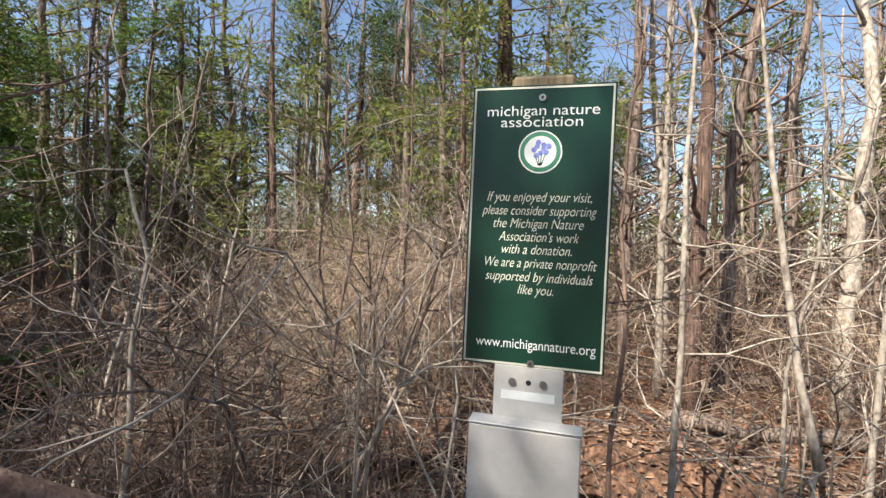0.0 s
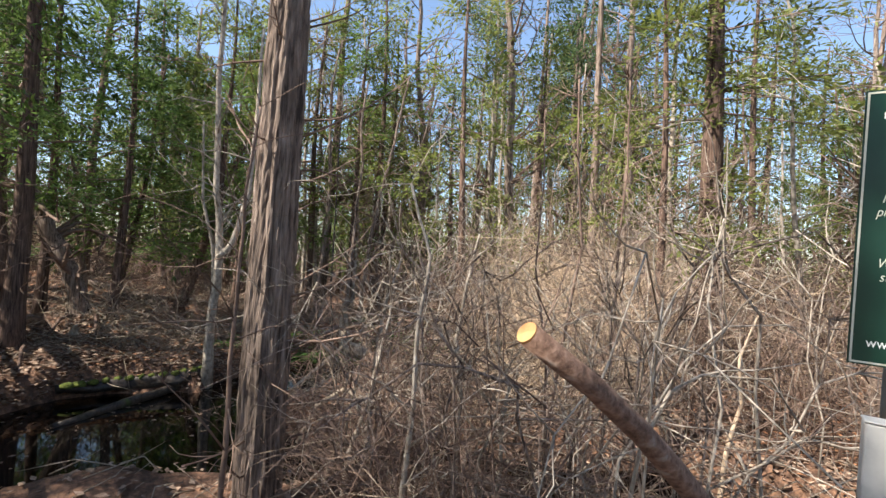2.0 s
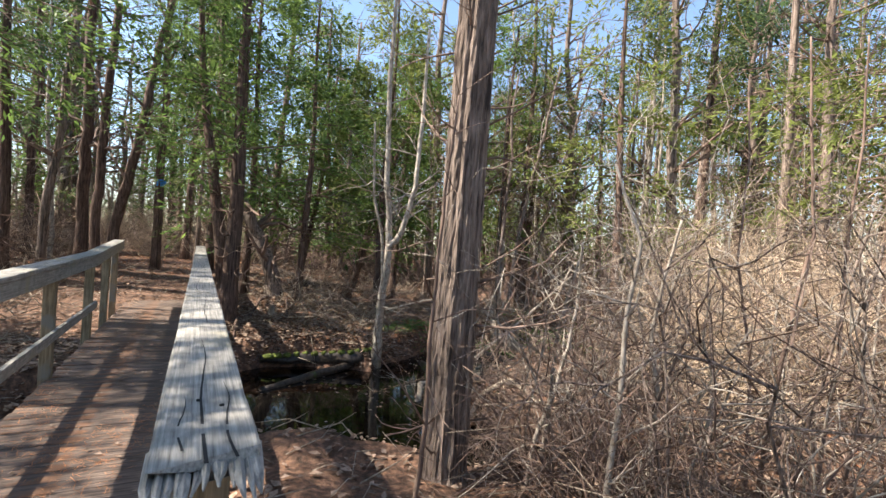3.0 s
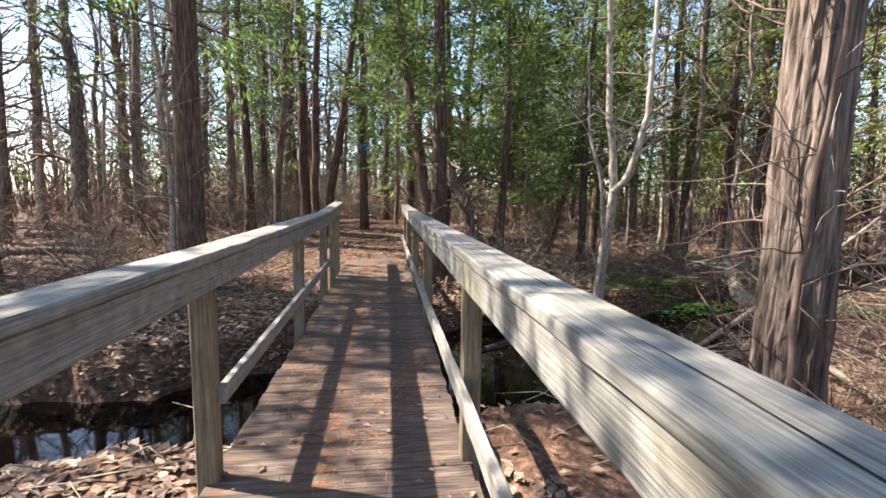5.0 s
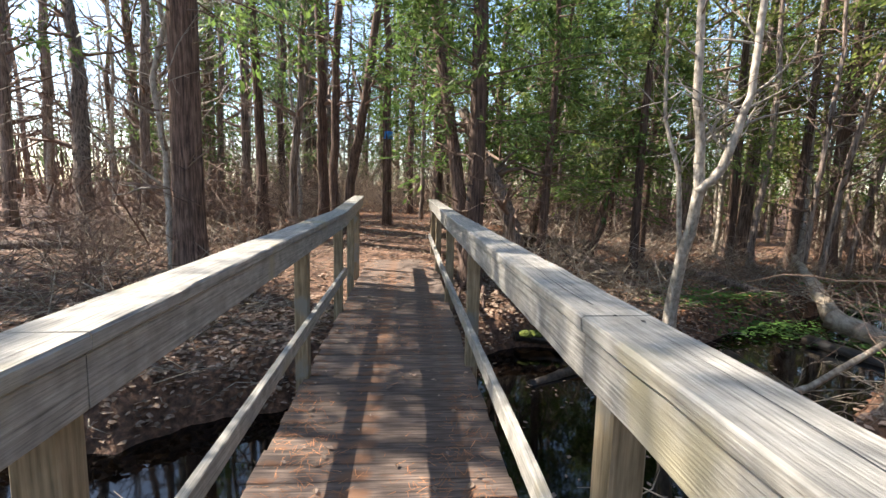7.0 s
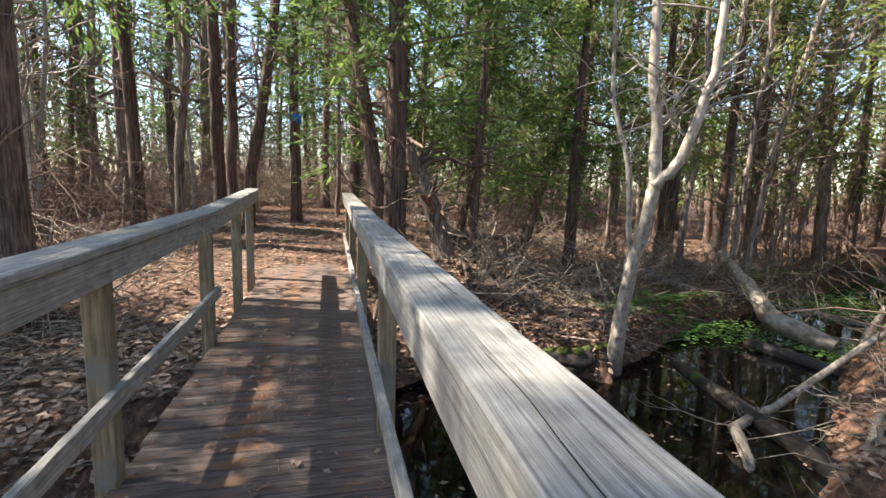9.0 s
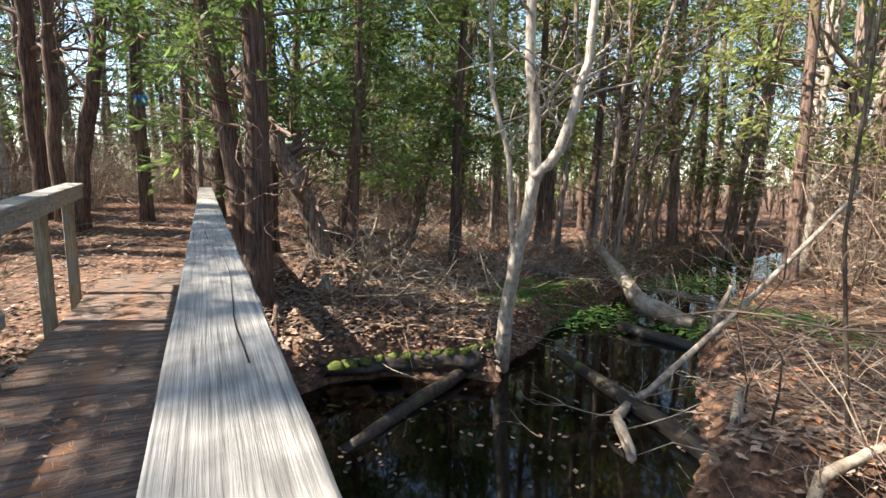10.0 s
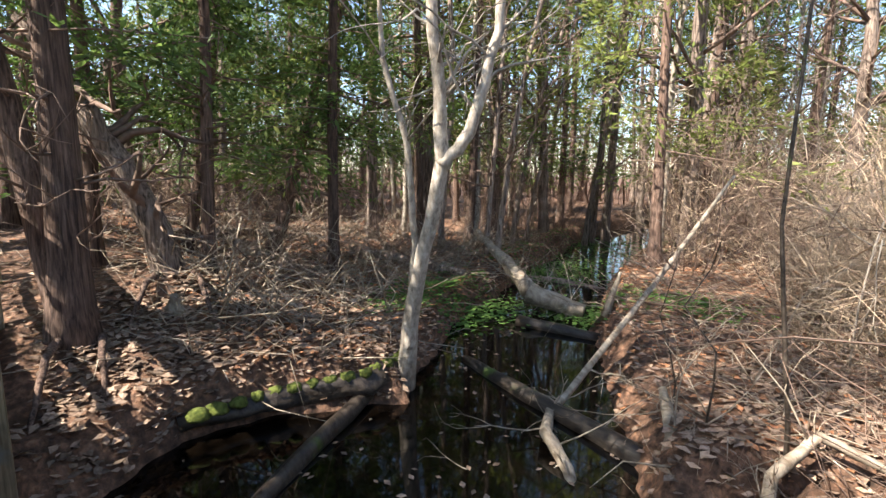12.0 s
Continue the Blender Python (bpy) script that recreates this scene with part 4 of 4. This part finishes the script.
def bramble(name, boxes, material, label):
    """Uncountable crossing bare twigs between the shrubs."""
    bd = Build()
    for x0, x1, y0, y1, z1, n, r in boxes:
        for i in range(n):
            x, y = np.random.uniform(x0, x1), np.random.uniform(y0, y1)
            if not clear(x, y, 0.7):
                continue
            z = gz(x, y) + np.random.uniform(-0.05, 1) ** 2 * z1 - 0.05
            a, l, e_ = np.random.uniform(0, 6.28), np.random.uniform(0.4, 1.3), np.random.normal(0.35, 0.45)
            d = unit((math.cos(a), math.sin(a), e_))
            q = np.array((x, y, z))
            k1, k2 = np.random.normal(0, 0.13, 3) * l, np.random.normal(0, 0.2, 3) * l
            bd.tube([q, q + d * l * 0.5 + k1, q + d * l + k2], [r * np.random.uniform(0.6, 1.5), r * 0.8, r * 0.3], 3)
    tagged(new(name, bd.mesh(name, material)), label, "twigs", kind="stuff")


np.random.seed(15)
bramble("bramble", [(-4.3, -0.6, 2.3, 5, 1.5, 900, 0.005), (-5.5, 0, 6, 10, 1.4, 1100, 0.006), (0, 7, 6.5, 10, 1.3, 500, 0.006), (-14, 6, 10, 19, 2.4, 3500, 0.009), (-34, -19, -8, 14, 2.0, 3000, 0.011), (-24, -8, -12, -3, 1.7, 2200, 0.008), (-14, -9, 2, 8, 0.6, 380, 0.006)], M_twig, "thicket of crossing bare grey-brown twigs")
bramble("dead_twigs", [(-16, -8.6, 1.4, 8, 0.4, 900, 0.009), (-10, -7.6, 1.2, 3.2, 0.3, 260, 0.006), (-14, -7, -7, -2, 0.4, 700, 0.008), (-4, 2, 2.4, 6, 0.7, 500, 0.006), (-7.5, -3, 3.2, 6.5, 0.4, 200, 0.005)], M_dead, "pale broken dead twigs over the forest floor")
bramble("tan_bramble", [(-5.4, -2.4, 5.2, 10.5, 1.9, 1700, 0.006), (-4.2, -2.6, 4.2, 6.0, 1.0, 260, 0.005), (-10, 4, 9, 17, 2.2, 2600, 0.008), (0, 7, 7, 10.5, 1.2, 350, 0.006), (-34, -18, -10, 10, 2.2, 2200, 0.012)], M_tan, "thicket of sunlit tan bare twigs")



def arching_stems(name, boxes, material, label, group):
    """Long bare stems that rise, bend over and cross one another."""
    for x0, x1, y0, y1, n in boxes:
        for i in range(n):
            x, y = np.random.uniform(x0, x1), np.random.uniform(y0, y1)
            if not clear(x, y):
                continue
            bd = Build()
            a, h, reach = np.random.uniform(0, 6.28), np.random.uniform(1.0, 2.4), np.random.uniform(0.3, 1.6)
            pts = [np.array((math.cos(a) * reach * t ** 1.8, math.sin(a) * reach * t ** 1.8, h * math.sin(t * 2.0) - 0.08)) + np.random.normal(0, 0.05, 3) * (t > 0) for t in np.linspace(0, 1, 8)]
            r = np.random.uniform(0.006, 0.013)
            bd.tube(pts, np.linspace(r, r * 0.35, 8), 6, wobble=0.08)
            for k in range(7):
                j = np.random.randint(2, 8)
                grow(bd, pts[j], unit(pts[j] - pts[j - 1]) + np.random.normal(0, 0.7, 3), np.random.uniform(0.25, 0.8), r * 0.5, 1, kids=3)
            solid(name, bd, material, label, "shrub stem", group).matrix_basis = pose(x, y, gz(x, y))


np.random.seed(61)
arching_stems("arching_stem", [(-3.6, -0.3, 2.4, 4.4, 34), (-2.6, -0.2, 5.9, 8.0, 12), (1.2, 3.6, 4.0, 6.5, 7), (-5.0, -3.2, 4.6, 7.0, 8)], M_pale, "pale bare stem arching through the thicket", "arching stems")
arching_stems("arching_stem", [(-3.6, -0.3, 2.4, 4.6, 26), (-3.0, 0.2, 5.9, 8.5, 12), (1.0, 3.6, 4.0, 7, 5)], M_bark, "dark bare stem arching through the thicket", "arching stems")

# ---- background forest ----
np.random.seed(77)
far_c = conifer("cedar_tree", (-19, 12, gz(-19, 12)), (-19, 12.1, 9), 0.13, 0.16, 2.3, M_redbark, M_cedar, "tall forest cedar with dense drooping green foliage", "forest cedars", sprays=420, size=0.62, leaves=12, dead=10)
far_g = conifer("cedar_tree", (-15, 17, gz(-15, 17)), (-15, 17.1, 10), 0.13, 0.2, 2.1, M_redbark, M_gold, "tall forest cedar with yellow-green foliage", "forest cedars", sprays=360, size=0.6, leaves=12, dead=10)
far_p = conifer("pine_tree", (-10, 18, gz(-10, 18)), (-9.9, 18, 15), 0.15, 0.4, 2.4, M_bark, M_pine, "tall forest pine with sparse crown", "forest pines", sprays=300, size=0.8, leaves=12, dead=16)
far_b = bare_tree("tree", up(-22, 6, 12, 0.3, 0.2, 6), [0.14 * (1 - 0.11 * i) for i in range(7)], M_bark, "leafless grey-brown forest trunk", "further trunks", twigs=30, tw_len=1.9, depth=2, seg=8, frm=0.25)
far_t = bare_tree("tree", up(-23, 9, 9, 0.5, 0.2, 6), [0.07 * (1 - 0.11 * i) for i in range(7)], M_pale, "thin pale leafless forest trunk", "further trunks", twigs=26, tw_len=1.4, depth=2, seg=7, frm=0.2)
random.seed(21)


def forest(src, boxes):
    for x0, x1, y0, y1, n, s0, s1 in boxes:
        k = tries = 0
        while k < n and tries < n * 12:
            tries += 1
            x, y = random.uniform(x0, x1), random.uniform(y0, y1)
            if not clear(x, y, 0.9) or math.hypot(x + 4, y - 1) < 8.5:
                continue
            k += 1
            s = random.uniform(s0, s1)
            ob = copy_thing(src, pose(x, y, gz(x, y), random.uniform(-3, 3), random.uniform(-3, 3), random.uniform(0, 360)))
            ob.scale = (s, s, s)


forest(far_c, [(-26, -13, 6, 16, 7, 0.7, 1.0), (-22, -2, 19, 32, 7, 0.9, 1.3), (-38, -20, -8, 22, 16, 0.9, 1.5), (-24, -15, -11, -5, 2, 0.8, 1.0)])
forest(far_g, [(-19, -8, 9, 20, 11, 0.8, 1.2), (-12, 10, 16, 30, 14, 0.8, 1.3), (2, 9, 8, 14, 5, 0.7, 1.1), (-36, -22, -10, 20, 8, 0.9, 1.3)])
forest(far_p, [(-30, 10, 20, 40, 14, 0.8, 1.2), (-45, -24, -20, 20, 14, 0.8, 1.2)])
forest(far_b, [(-26, -12, 5, 18, 10, 0.7, 1.2), (-14, 12, 11, 30, 26, 0.7, 1.3), (-40, -16, -22, -3, 30, 0.7, 1.3), (-20, 8, -30, -16, 4, 0.8, 1.0)])
forest(far_t, [(-22, -9, 6, 16, 22, 0.6, 1.1), (-12, 10, 8, 20, 26, 0.6, 1.2), (-32, -14, -18, -3, 30, 0.6, 1.2)])
# a low wall of distant woods
bk = Build()
np.random.seed(3)
for i in range(4200):
    a, rr = np.random.uniform(0, 6.28), np.random.uniform(46, 62)
    p = (-4 + rr * math.cos(a), rr * math.sin(a), np.random.uniform(0, 1) ** 1.6 * 8.5)
    spray(bk, p, np.random.normal(0, 1, 3), 3.2, 7)
tagged(new("distant_woods", bk.mesh("distant_woods", M_pine, False)), "distant green and brown woods behind the trees", "woods", kind="stuff")

ft = Build()
for i in range(5200):
    a, rr = np.random.uniform(0, 6.28), np.random.uniform(27, 46)
    q = np.array((-4 + rr * math.cos(a), rr * math.sin(a), -0.2))
    l = np.random.uniform(0.15, 1) ** 1.5 * 7.5
    ft.tube([q, q + np.array((np.random.normal(0, 0.07) * l, np.random.normal(0, 0.07) * l, l * 0.5)), q + np.array((np.random.normal(0, 0.16) * l, np.random.normal(0, 0.16) * l, l))], [0.012 + l * 0.008, 0.012 + l * 0.004, 0.008], 3)
tagged(new("distant_thicket", ft.mesh("distant_thicket", M_twig)), "distant grey-brown bare stems and thicket", "woods", kind="stuff")

# ---- litter ----
def litter(name, boxes, size, material, label, lift=0.012, wet=False):
    vs, fs = [], []
    n0 = 0
    for x0, x1, y0, y1, n in boxes:
        x, y = np.random.uniform(x0, x1, n), np.random.uniform(y0, y1, n)
        z = ground_z(x, y)
        keep = (z > WATER + 0.03)
        for px, py, pz in zip(x[keep], y[keep], z[keep]):
            a, l = np.random.uniform(0, 6.28), size * np.random.uniform(0.5, 1.3)
            c, s = math.cos(a), math.sin(a)
            t1, t2, cu = np.random.normal(0, 0.3), np.random.normal(0, 0.35), np.random.uniform(-0.1, 0.35)
            for u, v, k in ((-1, 0, 0), (-0.2, -0.55, cu), (1, 0, 0.1), (-0.2, 0.55, cu)):
                vs.append((px + l * (u * c - v * s), py + l * (u * s + v * c), pz + lift + l * (0.25 + t1 * u * 0.6 + t2 * v * 0.6 + k)))
            fs += [(n0, n0 + 1, n0 + 2), (n0, n0 + 2, n0 + 3)]
            n0 += 4
    bd = Build(); bd.add(vs, fs)
    return tagged(new(name, bd.mesh(name, material, False)), label, "leaf litter", kind="stuff")


litter("leaf_litter", [(-16, 4, -8, 12, 26000), (-10, -7.5, 0.3, 4, 5000), (-5.6, -2, 2.6, 7, 3600), (-9, -2, -5, -1.3, 7000), (-4, 3, 2.5, 7, 5000)], 0.045, M_leaf, "pale brown dead leaves strewn over the ground")
litter("russet_litter", [(-8, 6, 3.5, 13, 9000), (-15, -8, 1.5, 9, 9000), (-26, -13, -6, 9, 9000)], 0.042, M_redleaf, "russet dead leaves on the sunlit forest floor")
# fallen twigs
np.random.seed(41)
tw = Build()
for i in range(2600):
    x, y = np.random.uniform(-15, 4), np.random.uniform(-7, 11)
    if -1.25 < y < 0.2 and x > -11.5 or (x > -1.2 and y < 1.6):
        continue
    z = gz(x, y)
    if z < WATER:
        continue
    a, l = np.random.uniform(0, 6.28), np.random.uniform(0.15, 0.8)
    tw.tube([(x, y, z + 0.02), (x + l * 0.5 * math.cos(a), y + l * 0.5 * math.sin(a), z + 0.05 + np.random.uniform(0, 0.08)), (x + l * math.cos(a + 0.3), y + l * math.sin(a + 0.3), z + 0.04)], [0.006, 0.005, 0.002], 4)
tagged(new("fallen_twigs", tw.mesh("fallen_twigs", M_dead)), "pale fallen twigs scattered over leaf litter", "twigs", kind="stuff")
# green water plants
cr = Build()
for cx, cy, rx, ry, n in ((-9.3, 5.2, 0.7, 0.9, 1500), (-8.0, 6.4, 0.7, 0.5, 700), (-10.4, 9.3, 1.0, 2.0, 1500), (-6.6, 6.6, 0.7, 0.6, 500), (-9.0, 3.9, 0.3, 0.5, 300), (-11.3, 13.0, 1.2, 2.6, 1800), (-9.9, 8.6, 0.9, 1.0, 900)):
    for i in range(n):
        x, y = np.random.normal(cx, rx * 0.6), np.random.normal(cy, ry * 0.6)
        z = max(gz(x, y), WATER) + np.random.uniform(0.01, 0.07)
        a, l = np.random.uniform(0, 6.28), np.random.uniform(0.015, 0.045)
        c, s = math.cos(a), math.sin(a)
        cr.add([(x - l * c, y - l * s, z), (x + l * s, y - l * c, z + 0.005), (x + l * c, y + l * s, z + 0.01), (x - l * s, y + l * c, z)], [(0, 1, 2, 3)])
tagged(new("water_plants", cr.mesh("water_plants", M_cress, False)), "bright green small-leaved plants in shallow water", "water plants", kind="stuff")
fl = Build()
for i in range(520):
    x, y = np.random.uniform(-8.4, -4.6), np.random.uniform(0.3, 4.6)
    a, l = np.random.uniform(0, 6.28), np.random.uniform(0.015, 0.04)
    if gz(x, y) > WATER or math.sin(x * 3.1 + y) * math.cos(y * 2.3) + np.random.normal(0, 0.4) < 0.1:
        continue
    c, s = math.cos(a), math.sin(a)
    fl.add([(x - l * c, y - l * s, WATER + 0.004), (x + l * s * 0.6, y - l * c * 0.6, WATER + 0.006), (x + l * c, y + l * s, WATER + 0.005), (x - l * s * 0.6, y + l * c * 0.6, WATER + 0.007)], [(0, 1, 2), (0, 2, 3)])
tagged(new("floating_leaves", fl.mesh("floating_leaves", M_leaf, False)), "brown dead leaves afloat on the dark pool", "leaves", kind="stuff")
# needles and leaves on the deck
nd = Build()
for i in range(9000):
    x, y = np.random.uniform(-11, 0.4), -0.52 + np.random.uniform(-1, 1) * 0.58
    if math.sin(x * 2.3 + 3 * math.sin(y * 3)) + np.random.normal(0, 0.5) < 0.15:
        continue
    a, l = np.random.uniform(0, 6.28), np.random.uniform(0.03, 0.08)
    dx, dy = l * math.cos(a), l * math.sin(a)
    ox, oy = -0.0012 * math.sin(a), 0.0012 * math.cos(a)
    z = 0.006 + np.random.uniform(0, 0.006)
    nd.add([(x - ox, y - oy, z), (x + dx - ox, y + dy - oy, z + 0.003), (x + dx + ox, y + dy + oy, z + 0.003), (x + ox, y + oy, z)], [(0, 1, 2, 3)])
tagged(new("pine_needles", nd.mesh("pine_needles", M_needle, False)), "orange pine needles strewn on the deck", "needles", kind="stuff")
dl = Build()
for i in range(260):
    x, y = np.random.uniform(-11, 0.4), -0.52 + np.random.uniform(-1, 1) * 0.58
    a, l = np.random.uniform(0, 6.28), np.random.uniform(0.012, 0.03)
    c, s = math.cos(a), math.sin(a)
    dl.add([(x - l * c, y - l * s, 0.01), (x + l * s * 0.6, y - l * c * 0.6, 0.016), (x + l * c, y + l * s, 0.012), (x - l * s * 0.6, y + l * c * 0.6, 0.018)], [(0, 1, 2), (0, 2, 3)])
tagged(new("deck_leaves", dl.mesh("deck_leaves", M_leaf, False)), "small dead leaves lying on the deck boards", "leaves", kind="stuff")

# ---- deck boards ----
PL = []
for k in range(4):
    random.seed(90 + k)
    b_ = Build(); b_.box((0, 0, 0), (0.138, 1.24, 0.038), bevel=0.004)
    PL.append(b_.mesh("deck_board", M_plank, False))
random.seed(8)
x = 0.5
while x > -11.4:
    ob = new("deck_board", random.choice(PL))
    ob.parent = bridge
    ob.matrix_basis = bm_inv @ pose(x, -0.52 + random.uniform(-0.012, 0.012), -0.019 + random.uniform(-0.003, 0.002), random.uniform(-0.2, 0.2), random.uniform(-0.5, 0.5), random.uniform(-0.4, 0.4))
    x -= 0.1412
